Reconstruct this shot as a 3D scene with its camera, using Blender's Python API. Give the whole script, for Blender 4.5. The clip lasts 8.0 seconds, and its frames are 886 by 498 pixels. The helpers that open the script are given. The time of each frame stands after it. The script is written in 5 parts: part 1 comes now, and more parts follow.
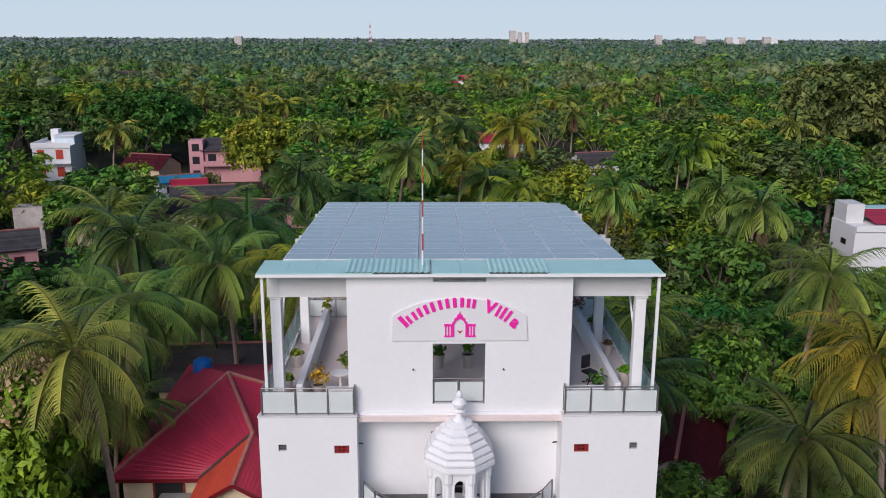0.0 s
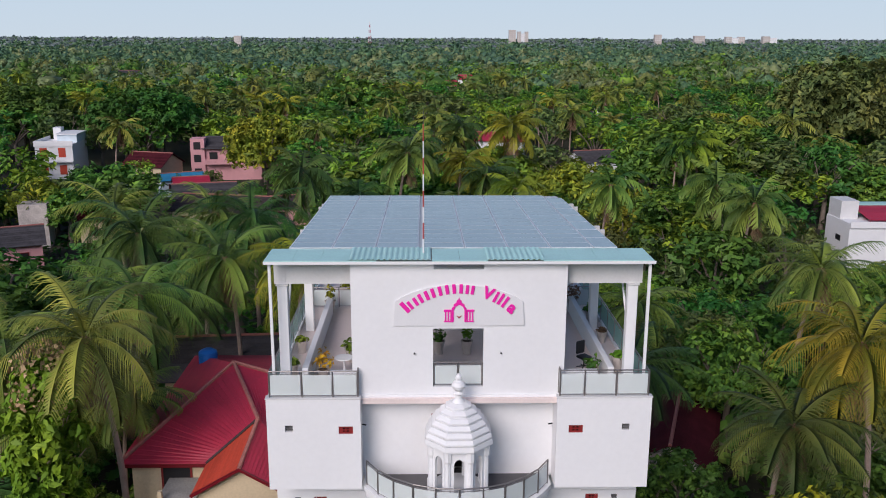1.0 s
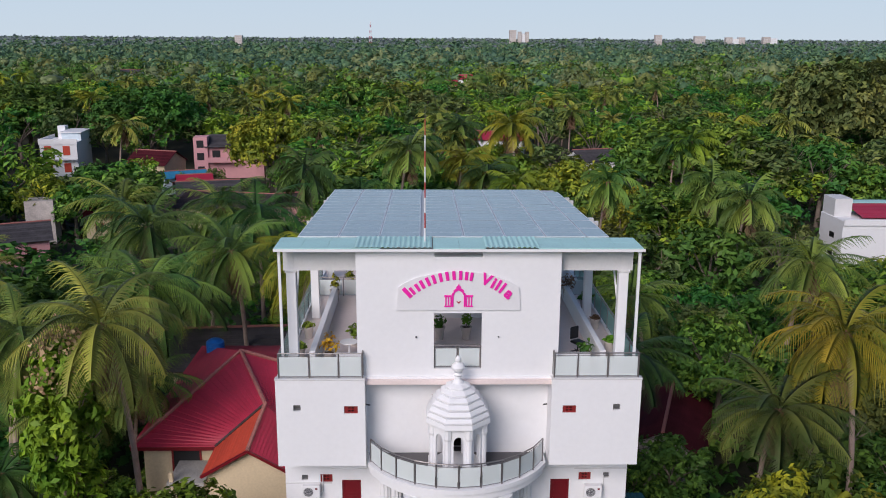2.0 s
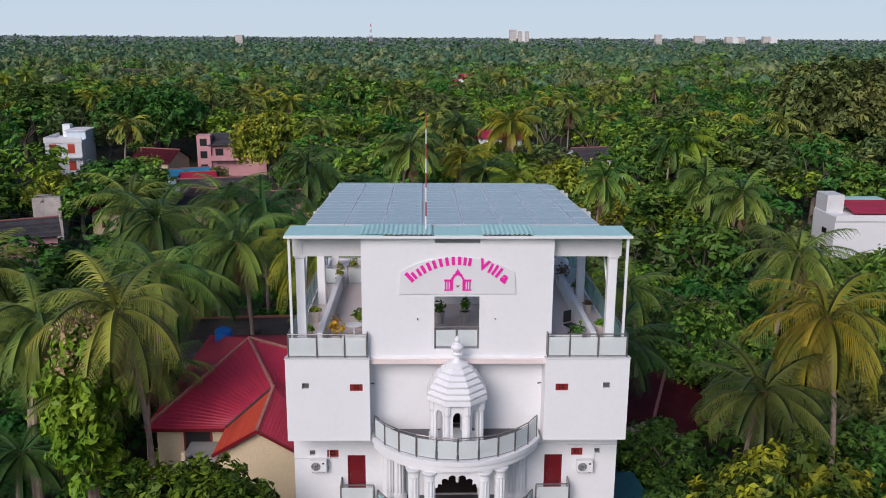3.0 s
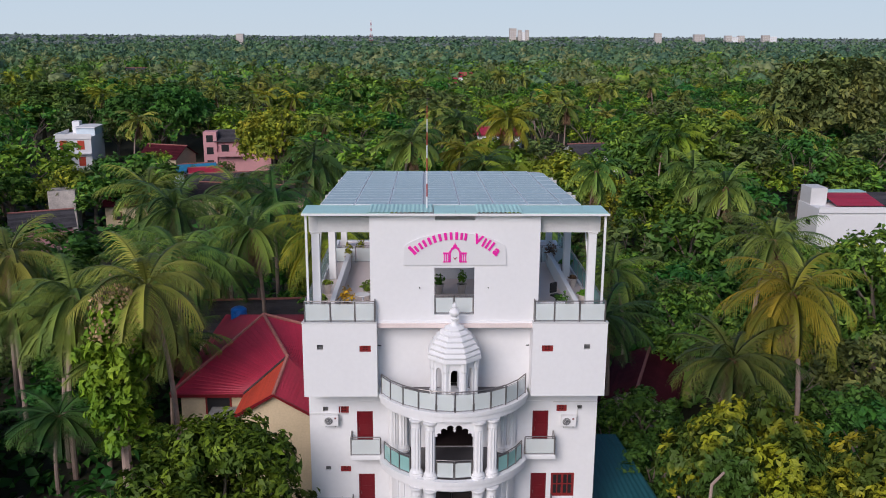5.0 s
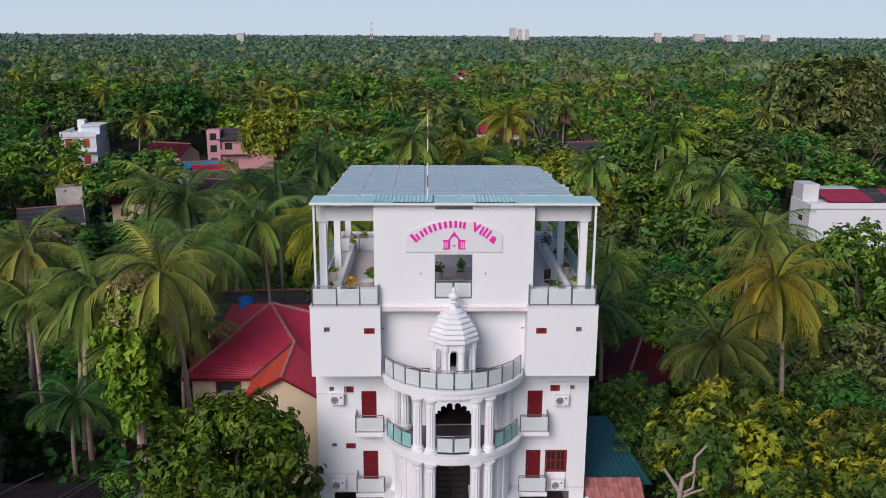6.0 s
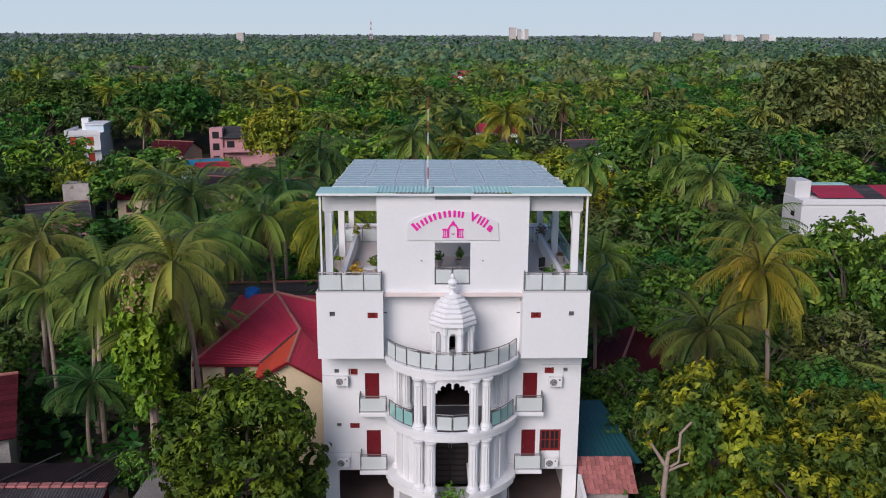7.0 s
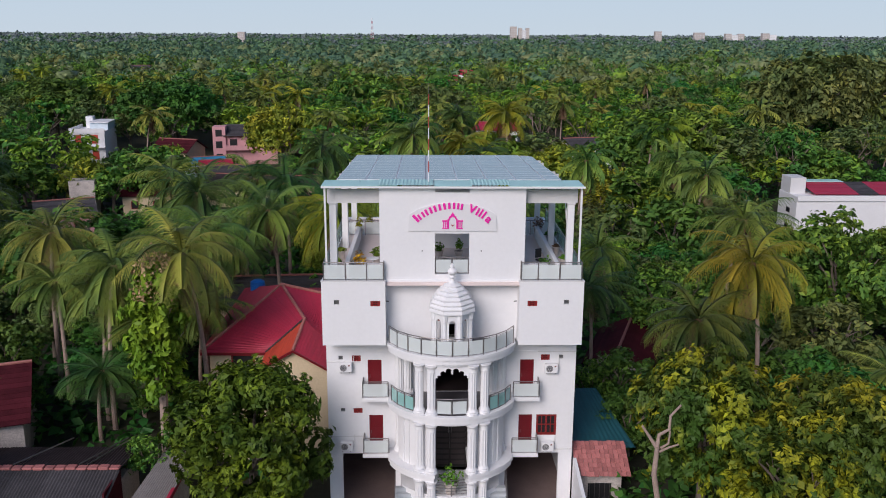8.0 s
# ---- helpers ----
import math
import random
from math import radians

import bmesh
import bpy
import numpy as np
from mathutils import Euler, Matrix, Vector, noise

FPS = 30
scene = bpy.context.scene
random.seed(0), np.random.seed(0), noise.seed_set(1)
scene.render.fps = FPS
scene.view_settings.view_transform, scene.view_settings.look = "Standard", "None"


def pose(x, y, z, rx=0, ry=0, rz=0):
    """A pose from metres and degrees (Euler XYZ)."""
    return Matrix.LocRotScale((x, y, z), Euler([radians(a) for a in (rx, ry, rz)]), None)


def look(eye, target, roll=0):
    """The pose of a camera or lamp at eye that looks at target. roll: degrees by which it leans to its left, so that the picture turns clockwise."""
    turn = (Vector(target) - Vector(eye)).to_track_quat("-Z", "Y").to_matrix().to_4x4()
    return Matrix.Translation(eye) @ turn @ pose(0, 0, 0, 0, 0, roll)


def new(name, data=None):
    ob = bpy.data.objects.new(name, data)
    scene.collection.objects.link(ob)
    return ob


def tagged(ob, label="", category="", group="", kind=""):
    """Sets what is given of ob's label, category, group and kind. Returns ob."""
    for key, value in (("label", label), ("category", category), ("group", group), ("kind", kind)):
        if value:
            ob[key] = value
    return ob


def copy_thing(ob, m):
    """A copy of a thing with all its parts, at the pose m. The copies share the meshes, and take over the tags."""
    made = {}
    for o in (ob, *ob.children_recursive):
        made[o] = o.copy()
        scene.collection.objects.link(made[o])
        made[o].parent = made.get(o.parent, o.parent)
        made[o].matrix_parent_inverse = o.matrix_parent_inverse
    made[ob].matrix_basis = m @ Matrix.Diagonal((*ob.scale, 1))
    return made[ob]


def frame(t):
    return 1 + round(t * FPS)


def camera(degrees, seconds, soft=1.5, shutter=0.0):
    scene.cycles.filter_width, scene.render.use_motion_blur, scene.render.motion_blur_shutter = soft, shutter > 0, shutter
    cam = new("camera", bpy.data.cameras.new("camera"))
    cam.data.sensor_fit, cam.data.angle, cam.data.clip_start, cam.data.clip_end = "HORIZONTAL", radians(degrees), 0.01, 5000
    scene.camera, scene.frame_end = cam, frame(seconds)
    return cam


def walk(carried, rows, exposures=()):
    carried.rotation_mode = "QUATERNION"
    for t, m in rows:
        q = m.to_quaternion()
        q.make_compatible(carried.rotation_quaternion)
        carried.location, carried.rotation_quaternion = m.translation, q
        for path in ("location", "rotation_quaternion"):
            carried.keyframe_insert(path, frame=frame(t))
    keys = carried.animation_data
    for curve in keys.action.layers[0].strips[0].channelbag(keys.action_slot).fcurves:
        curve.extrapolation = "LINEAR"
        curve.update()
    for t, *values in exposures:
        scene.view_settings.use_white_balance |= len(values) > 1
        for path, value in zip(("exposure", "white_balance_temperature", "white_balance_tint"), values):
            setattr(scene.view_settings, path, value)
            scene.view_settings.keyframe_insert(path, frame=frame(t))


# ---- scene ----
cam = camera(54.1, 8.0, soft=1.0)
PATH = [
    (0, (-1.276, -28.786, 27.661), (-1.234, -26.845, 27.179), 0.2),
    (0.5, (-1.287, -29.383, 27.618), (-1.245, -27.442, 27.136), 0.2),
    (1, (-1.318, -30.149, 27.587), (-1.275, -28.209, 27.104), 0.2),
    (1.5, (-1.346, -30.978, 27.578), (-1.303, -29.038, 27.095), 0.3),
    (3, (-1.401, -34.147, 27.592), (-1.359, -32.207, 27.108), 0.3),
    (3.5, (-1.413, -35.285, 27.63), (-1.371, -33.345, 27.145), 0.3),
    (4, (-1.425, -36.507, 27.647), (-1.384, -34.568, 27.162), 0.3),
    (4.5, (-1.44, -37.685, 27.686), (-1.398, -35.745, 27.2), 0.3),
    (6, (-1.475, -41.446, 27.744), (-1.434, -39.507, 27.256), 0.3),
    (6.5, (-1.507, -42.646, 27.766), (-1.465, -40.707, 27.278), 0.3),
    (7, (-1.521, -43.883, 27.749), (-1.479, -41.944, 27.26), 0.3),
    (7.5, (-1.526, -44.893, 27.752), (-1.485, -42.954, 27.262), 0.3),
    (8, (-1.508, -45.779, 27.751), (-1.468, -43.84, 27.26), 0.3),
]
walk(cam, [(t, look(eye, target, roll)) for t, eye, target, roll in PATH], [(0.0, 0.60, 6500, 16), (8.0, 0.53, 6500, 16)])

# ---------------------------------------------------------------- light
SUN_AZ, SUN_EL = radians(208), radians(32)      # compass bearing of the sun, clockwise from +y
world = bpy.data.worlds.new("sky")
scene.world = world
world.use_nodes = True
wn = world.node_tree.nodes
bg = wn["Background"]
sky = wn.new("ShaderNodeTexSky")
sky.sky_type = 'NISHITA'
sky.sun_disc = False
sky.sun_elevation, sky.sun_rotation = SUN_EL, SUN_AZ
sky.altitude, sky.air_density, sky.dust_density, sky.ozone_density = 0.0, 1.0, 0.6, 3.0
world.node_tree.links.new(sky.outputs[0], bg.inputs[0])
bg.inputs[1].default_value = 0.064
sun = new("sun", bpy.data.lights.new("sun", 'SUN'))
sun.data.energy, sun.data.angle, sun.data.color = 1.75, radians(34), (1.0, 0.93, 0.885)
sun_dir = Vector((math.sin(SUN_AZ) * math.cos(SUN_EL), math.cos(SUN_AZ) * math.cos(SUN_EL), math.sin(SUN_EL)))
sun.matrix_world = look(sun_dir * 200, (0, 0, 0))


# ---------------------------------------------------------------- materials
def mat(name, col, rough=0.6, metal=0.0, vary=0.15, scale=1.0, fine=12.0, bump=0.0, piece=0.0, spec=0.5, trans=0.0):
    """Painted or natural surface: colour broken up at two scales, relief, and a shift from piece to piece."""
    m = bpy.data.materials.new(name)
    m.use_nodes = True
    nt = m.node_tree
    n, l = nt.nodes, nt.links
    p = n["Principled BSDF"]
    p.inputs["Roughness"].default_value, p.inputs["Metallic"].default_value = rough, metal
    p.inputs["Specular IOR Level"].default_value = spec
    tc = n.new("ShaderNodeTexCoord")
    a, b = n.new("ShaderNodeTexNoise"), n.new("ShaderNodeTexNoise")
    for node, sc, det in ((a, scale, 5.0), (b, scale * fine, 3.0)):
        node.inputs["Scale"].default_value, node.inputs["Detail"].default_value = sc, det
        l.new(tc.outputs["Object"], node.inputs["Vector"])
    add = n.new("ShaderNodeMath")
    add.operation = 'ADD'
    l.new(a.outputs[0], add.inputs[0])
    l.new(b.outputs[0], add.inputs[1])
    value = add.outputs[0]
    if piece:
        info, geo = n.new("ShaderNodeObjectInfo"), n.new("ShaderNodeNewGeometry")
        for out in (info.outputs["Random"], geo.outputs["Random Per Island"]):
            k = n.new("ShaderNodeMath")
            k.operation = 'MULTIPLY_ADD'
            k.inputs[1].default_value, k.inputs[2].default_value = piece, -piece / 2
            l.new(out, k.inputs[0])
            s = n.new("ShaderNodeMath")
            s.operation = 'ADD'
            l.new(value, s.inputs[0])
            l.new(k.outputs[0], s.inputs[1])
            value = s.outputs[0]
    ramp = n.new("ShaderNodeMapRange")
    ramp.inputs["From Min"].default_value, ramp.inputs["From Max"].default_value = 0.6, 1.4
    ramp.inputs["To Min"].default_value, ramp.inputs["To Max"].default_value = 1 - vary, 1 + vary
    l.new(value, ramp.inputs["Value"])
    hsv = n.new("ShaderNodeHueSaturation")
    hsv.inputs["Color"].default_value = (*col, 1)
    l.new(ramp.outputs[0], hsv.inputs["Value"])
    l.new(hsv.outputs[0], p.inputs["Base Color"])
    if bump:
        bp = n.new("ShaderNodeBump")
        bp.inputs["Strength"].default_value, bp.inputs["Distance"].default_value = bump, 0.02
        l.new(b.outputs[0], bp.inputs["Height"])
        l.new(bp.outputs[0], p.inputs["Normal"])
    if trans:
        p.inputs["Transmission Weight"].default_value = trans
    return m


def leaf_mat(name, col, tip, hue=0.03, soft=0.12, gloss=0.55, speck=1.0, zone=(0.35, 0.65)):
    """Leaves: from the plain colour to the tip colour leaf by leaf, a shift of hue tree by tree, some light let through."""
    m = bpy.data.materials.new(name)
    m.use_nodes = True
    nt = m.node_tree
    n, l = nt.nodes, nt.links
    p, out = n["Principled BSDF"], n["Material Output"]
    p.inputs["Roughness"].default_value, p.inputs["Specular IOR Level"].default_value = gloss, 0.22
    geo, info, tc = n.new("ShaderNodeNewGeometry"), n.new("ShaderNodeObjectInfo"), n.new("ShaderNodeTexCoord")
    noise_tex = n.new("ShaderNodeTexNoise")
    noise_tex.inputs["Scale"].default_value = 0.35
    l.new(tc.outputs["Object"], noise_tex.inputs["Vector"])
    mx = n.new("ShaderNodeMath")
    mx.operation = 'MULTIPLY'
    sp = n.new("ShaderNodeMapRange")
    sp.inputs["To Min"].default_value, sp.inputs["To Max"].default_value = 0.5 - 0.5 * speck, 0.5 + 0.5 * speck
    l.new(geo.outputs["Random Per Island"], sp.inputs["Value"])
    l.new(sp.outputs[0], mx.inputs[0])
    nr = n.new("ShaderNodeMapRange")
    nr.inputs["From Min"].default_value, nr.inputs["From Max"].default_value = zone
    l.new(noise_tex.outputs[0], nr.inputs["Value"])
    l.new(nr.outputs[0], mx.inputs[1])
    mix = n.new("ShaderNodeMix")
    mix.data_type = 'RGBA'
    mix.inputs[6].default_value, mix.inputs[7].default_value = (col[0] * 0.95, col[1] * 0.95, col[2] + 0.006, 1), (tip[0] * 0.95, tip[1] * 0.95, tip[2] + 0.008, 1)
    l.new(mx.outputs[0], mix.inputs[0])
    hsv = n.new("ShaderNodeHueSaturation")
    l.new(mix.outputs[2], hsv.inputs["Color"])
    h = n.new("ShaderNodeMapRange")
    h.inputs["To Min"].default_value, h.inputs["To Max"].default_value = 0.5 - hue, 0.5 + hue
    l.new(info.outputs["Random"], h.inputs["Value"])
    drift = n.new("ShaderNodeTexNoise")
    drift.inputs["Scale"].default_value, drift.inputs["Detail"].default_value = 0.07, 2.0
    l.new(geo.outputs["Position"], drift.inputs["Vector"])
    dm = n.new("ShaderNodeMapRange")
    dm.inputs["From Min"].default_value, dm.inputs["From Max"].default_value = 0.3, 0.7
    dm.inputs["To Min"].default_value, dm.inputs["To Max"].default_value = -hue, hue
    l.new(drift.outputs[0], dm.inputs["Value"])
    hs = n.new("ShaderNodeMath")
    hs.operation = 'ADD'
    l.new(h.outputs[0], hs.inputs[0])
    l.new(dm.outputs[0], hs.inputs[1])
    l.new(hs.outputs[0], hsv.inputs["Hue"])
    v = n.new("ShaderNodeMapRange")
    v.inputs["To Min"].default_value, v.inputs["To Max"].default_value = 1 - 0.25 * speck, 1 + 0.25 * speck
    l.new(geo.outputs["Random Per Island"], v.inputs["Value"])
    l.new(v.outputs[0], hsv.inputs["Value"])
    l.new(hsv.outputs[0], p.inputs["Base Color"])
    tr, ms = n.new("ShaderNodeBsdfTranslucent"), n.new("ShaderNodeMixShader")
    l.new(hsv.outputs[0], tr.inputs["Color"])
    ms.inputs[0].default_value = soft
    l.new(p.outputs[0], ms.inputs[1])
    l.new(tr.outputs[0], ms.inputs[2])
    l.new(ms.outputs[0], out.inputs["Surface"])
    return m


WHITE = mat("white_paint", (0.80, 0.80, 0.81), 0.55, vary=0.03, scale=0.5, fine=9, bump=0.08)
CREAM = mat("cream_paint", (0.62, 0.50, 0.33), 0.7, vary=0.12, scale=0.7, bump=0.1)
GREYWHITE = mat("grey_paint", (0.66, 0.655, 0.65), 0.55, vary=0.06)
MAROON = mat("maroon_paint", (0.16, 0.008, 0.014), 0.35, vary=0.15, scale=2)
REDWOOD = mat("red_wood", (0.24, 0.02, 0.02), 0.45, vary=0.2, scale=3)
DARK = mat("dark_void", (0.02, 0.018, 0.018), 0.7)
STEEL = mat("brushed_steel", (0.24, 0.225, 0.22), 0.35, metal=0.7, vary=0.06)
FLOORM = mat("terrace_floor", (0.78, 0.66, 0.63), 0.45, vary=0.06, scale=0.8)
DECK = mat("steel_deck", (0.45, 0.48, 0.50), 0.5, vary=0.08)
# cell colour paled, with the sky's reflection painted into it
PANEL = mat("solar_cells", (0.29, 0.39, 0.43), 0.25, vary=0.10, scale=0.6, piece=0.25, spec=0.7)
ALU = mat("aluminium", (0.72, 0.75, 0.78), 0.4, metal=0.35, vary=0.04)
TEAL = mat("teal_sheet", (0.42, 0.70, 0.66), 0.35, vary=0.10, scale=0.8, piece=0.2)
TEALDARK = mat("teal_steel_roof", (0.013, 0.085, 0.10), 0.5, vary=0.15)
MAGENTA = mat("magenta_letters", (0.86, 0.02, 0.38), 0.4, vary=0.05)
REDROOF = mat("red_roof_sheet", (0.40, 0.022, 0.055), 0.55, vary=0.16, scale=0.5, piece=0.35, bump=0.1)
ORANGEROOF = mat("orange_roof_sheet", (0.50, 0.06, 0.03), 0.55, vary=0.16, scale=0.5, piece=0.35, bump=0.1)
RIDGE = mat("weathered_ridge", (0.34, 0.13, 0.11), 0.7, vary=0.3, scale=3)
BLUE = mat("blue_plastic", (0.01, 0.16, 0.55), 0.35, vary=0.06)
BARK = mat("bark", (0.20, 0.16, 0.13), 0.9, vary=0.35, scale=2.5, bump=0.6)
PALEBARK = mat("pale_bark", (0.34, 0.25, 0.21), 0.9, vary=0.3, scale=2.5, bump=0.6)
CLAY = mat("pot_clay", (0.50, 0.44, 0.40), 0.7, vary=0.15, scale=4)
SOIL = mat("earth", (0.10, 0.070, 0.050), 0.95, vary=0.45, scale=0.25, bump=0.5)
GROUNDM = mat("earth_and_litter", (0.034, 0.034, 0.018), 0.95, vary=0.5, scale=0.12, fine=20, bump=0.6)
# two old roof colours, darkened to carry the tree shade around the sheds
GREYROOF = mat("old_asbestos_roof", (0.075, 0.07, 0.075), 0.85, vary=0.35, scale=1.2, bump=0.3, piece=0.4, spec=0.15)
DARKROOF = mat("dark_tile_roof", (0.055, 0.04, 0.042), 0.85, vary=0.35, scale=1.2, bump=0.3, piece=0.4, spec=0.15)
PINK = mat("pink_paint", (0.66, 0.33, 0.35), 0.7, vary=0.1)
BLACK = mat("black_plastic", (0.012, 0.012, 0.014), 0.5)

GLASS = bpy.data.materials.new("frosted_glass")
GLASS.use_nodes = True
gp = GLASS.node_tree.nodes["Principled BSDF"]
gp.inputs["Base Color"].default_value = (0.80, 0.86, 0.85, 1)
gp.inputs["Roughness"].default_value, gp.inputs["Alpha"].default_value = 0.2, 0.6

TEALGLASS = GLASS.copy()
TEALGLASS.name = "teal_glass"
TEALGLASS.node_tree.nodes["Principled BSDF"].inputs["Base Color"].default_value = (0.36, 0.66, 0.62, 1)

L_DARK = leaf_mat("leaf_dark", (0.045, 0.135, 0.020), (0.14, 0.30, 0.030), speck=0.6)
L_FRONT = leaf_mat("leaf_deep_green", (0.030, 0.105, 0.006), (0.16, 0.32, 0.012), speck=0.7)
L_MID = leaf_mat("leaf_mid", (0.070, 0.175, 0.024), (0.27, 0.41, 0.034))
L_YEL = leaf_mat("leaf_yellow", (0.16, 0.26, 0.024), (0.48, 0.50, 0.030))
L_OLIVE = leaf_mat("leaf_olive", (0.105, 0.155, 0.040), (0.25, 0.27, 0.055))
L_GOLD = leaf_mat("leaf_golden", (0.072, 0.122, 0.012), (0.60, 0.55, 0.018), speck=0.4, zone=(0.49, 0.6))
L_PALM = leaf_mat("leaf_palm", (0.068, 0.138, 0.026), (0.37, 0.43, 0.056), speck=0.6, zone=(0.28, 0.58))
L_PALMY = leaf_mat("leaf_palm_yellow", (0.13, 0.19, 0.014), (0.50, 0.50, 0.025), speck=0.6)
# deep green fronds, darkened further so the colour carries some shade
L_PALMD = leaf_mat("leaf_palm_deep", (0.036, 0.085, 0.014), (0.17, 0.24, 0.035), speck=0.6)
L_DEAD = leaf_mat("leaf_dry", (0.20, 0.11, 0.06), (0.32, 0.20, 0.11))
L_FLOW = leaf_mat("blossom", (0.40, 0.24, 0.12), (0.62, 0.42, 0.24))
L_FRESH = leaf_mat("leaf_fresh", (0.10, 0.24, 0.012), (0.30, 0.46, 0.02), speck=0.5)
# far leaves greyed and blued, so distance haze sits in their colour
L_HAZE = leaf_mat("foliage_far", (0.095, 0.185, 0.080), (0.24, 0.34, 0.13), hue=0.02, speck=0.6)
L_HAZE_D = leaf_mat("foliage_far_dark", (0.064, 0.145, 0.080), (0.15, 0.25, 0.12), hue=0.02, speck=0.6)
L_HAZE_Y = leaf_mat("foliage_far_yellow", (0.18, 0.235, 0.09), (0.35, 0.38, 0.15), hue=0.02, speck=0.6)
L_HAZE_G = leaf_mat("foliage_far_grey", (0.175, 0.22, 0.20), (0.28, 0.33, 0.295), hue=0.02, speck=0.6)


# ---------------------------------------------------------------- mesh helpers
def part(name, bm, material, parent=None, label=""):
    me = bpy.data.meshes.new(name)
    bm.to_mesh(me)
    bm.free()
    me.materials.append(material)
    ob = new(name, me)
    if parent:
        ob.parent = parent
    return tagged(ob, label)


def arrays(name, verts, faces, material, parent=None, label=""):
    """A mesh object from arrays made in a loop; all faces have the same number of corners."""
    verts, faces = np.asarray(verts, np.float32), np.asarray(faces, np.int32)
    me = bpy.data.meshes.new(name)
    me.vertices.add(len(verts))
    me.vertices.foreach_set("co", verts.ravel())
    k = faces.shape[1]
    me.loops.add(faces.size)
    me.loops.foreach_set("vertex_index", faces.ravel())
    me.polygons.add(len(faces))
    me.polygons.foreach_set("loop_start", np.arange(0, faces.size, k, dtype=np.int32))
    me.update(calc_edges=True)
    me.materials.append(material)
    ob = new(name, me)
    if parent:
        ob.parent = parent
    return tagged(ob, label)


def thing(name, label, category, at=(0, 0, 0), turn=0.0, group="", kind=""):
    ob = new(name)
    ob.matrix_basis = pose(*at, 0, 0, turn)
    return tagged(ob, label, category, group, kind)


def box(bm, x0, x1, y0, y1, z0, z1, bevel=0.0, m=None):
    r = bmesh.ops.create_cube(bm, size=1.0)
    vs = r["verts"]
    for v in vs:
        v.co = Vector(((x0 + x1) / 2 + v.co.x * (x1 - x0), (y0 + y1) / 2 + v.co.y * (y1 - y0), (z0 + z1) / 2 + v.co.z * (z1 - z0)))
    if bevel:
        es = list({e for v in vs for e in v.link_edges})
        r = bmesh.ops.bevel(bm, geom=es, offset=bevel, segments=1, affect='EDGES')
        vs = list({v for f in r["faces"] for v in f.verts} | set(v for v in vs if v.is_valid))
    if m is not None:
        bmesh.ops.transform(bm, matrix=m, verts=vs)
    return bm


def bx(*a, **k):
    return box(bmesh.new(), *a, **k)


def lathe(bm, profile, n=20, at=(0, 0, 0), flutes=0, depth=0.0, span=None):
    """A turned form from (radius, height) pairs; flutes cut grooves where span holds the height."""
    rings = []
    for r, z in profile:
        ring = []
        for i in range(n):
            a = 2 * math.pi * i / n
            rr = r
            if flutes and span[0] <= z <= span[1]:
                rr = r - depth * (0.5 - 0.5 * math.cos(a * flutes))
            ring.append(bm.verts.new((at[0] + rr * math.cos(a), at[1] + rr * math.sin(a), at[2] + z)))
        rings.append(ring)
    for p, q in zip(rings, rings[1:]):
        for i in range(n):
            bm.faces.new((p[i], p[(i + 1) % n], q[(i + 1) % n], q[i]))
    bm.faces.new(rings[-1])
    bm.faces.new(rings[0][::-1])
    return bm


def tube(bm, pts, radii, n=8, closed_ends=True):
    """A round bar along points."""
    pts = [Vector(p) for p in pts]
    if not hasattr(radii, "__len__"):
        radii = [radii] * len(pts)
    rings = []
    side = None
    for i, p in enumerate(pts):
        d = (pts[min(i + 1, len(pts) - 1)] - pts[max(i - 1, 0)]).normalized()
        if side is None:
            side = d.orthogonal().normalized()
        side = (side - d * side.dot(d)).normalized()
        up = d.cross(side)
        rings.append([bm.verts.new(p + (side * math.cos(2 * math.pi * k / n) + up * math.sin(2 * math.pi * k / n)) * radii[i]) for k in range(n)])
    for p, q in zip(rings, rings[1:]):
        for k in range(n):
            bm.faces.new((p[k], p[(k + 1) % n], q[(k + 1) % n], q[k]))
    if closed_ends:
        bm.faces.new(rings[0][::-1])
        bm.faces.new(rings[-1])
    return bm


def prism(bm, outline, z0, z1):
    """A slab from a plan outline (counter-clockwise)."""
    lo = [bm.verts.new((x, y, z0)) for x, y in outline]
    hi = [bm.verts.new((x, y, z1)) for x, y in outline]
    bm.faces.new(hi)
    bm.faces.new(lo[::-1])
    n = len(outline)
    for i in range(n):
        bm.faces.new((lo[i], lo[(i + 1) % n], hi[(i + 1) % n], hi[i]))
    return bm


def front_prism(bm, outline, y0, y1):
    """A board from an outline in x and z, standing between y0 (front) and y1."""
    a = [bm.verts.new((x, y0, z)) for x, z in outline]
    b = [bm.verts.new((x, y1, z)) for x, z in outline]
    bm.faces.new(a)
    bm.faces.new(b[::-1])
    n = len(outline)
    for i in range(n):
        bm.faces.new((a[(i + 1) % n], a[i], b[i], b[(i + 1) % n]))
    bmesh.ops.recalc_face_normals(bm, faces=bm.faces)
    return bm


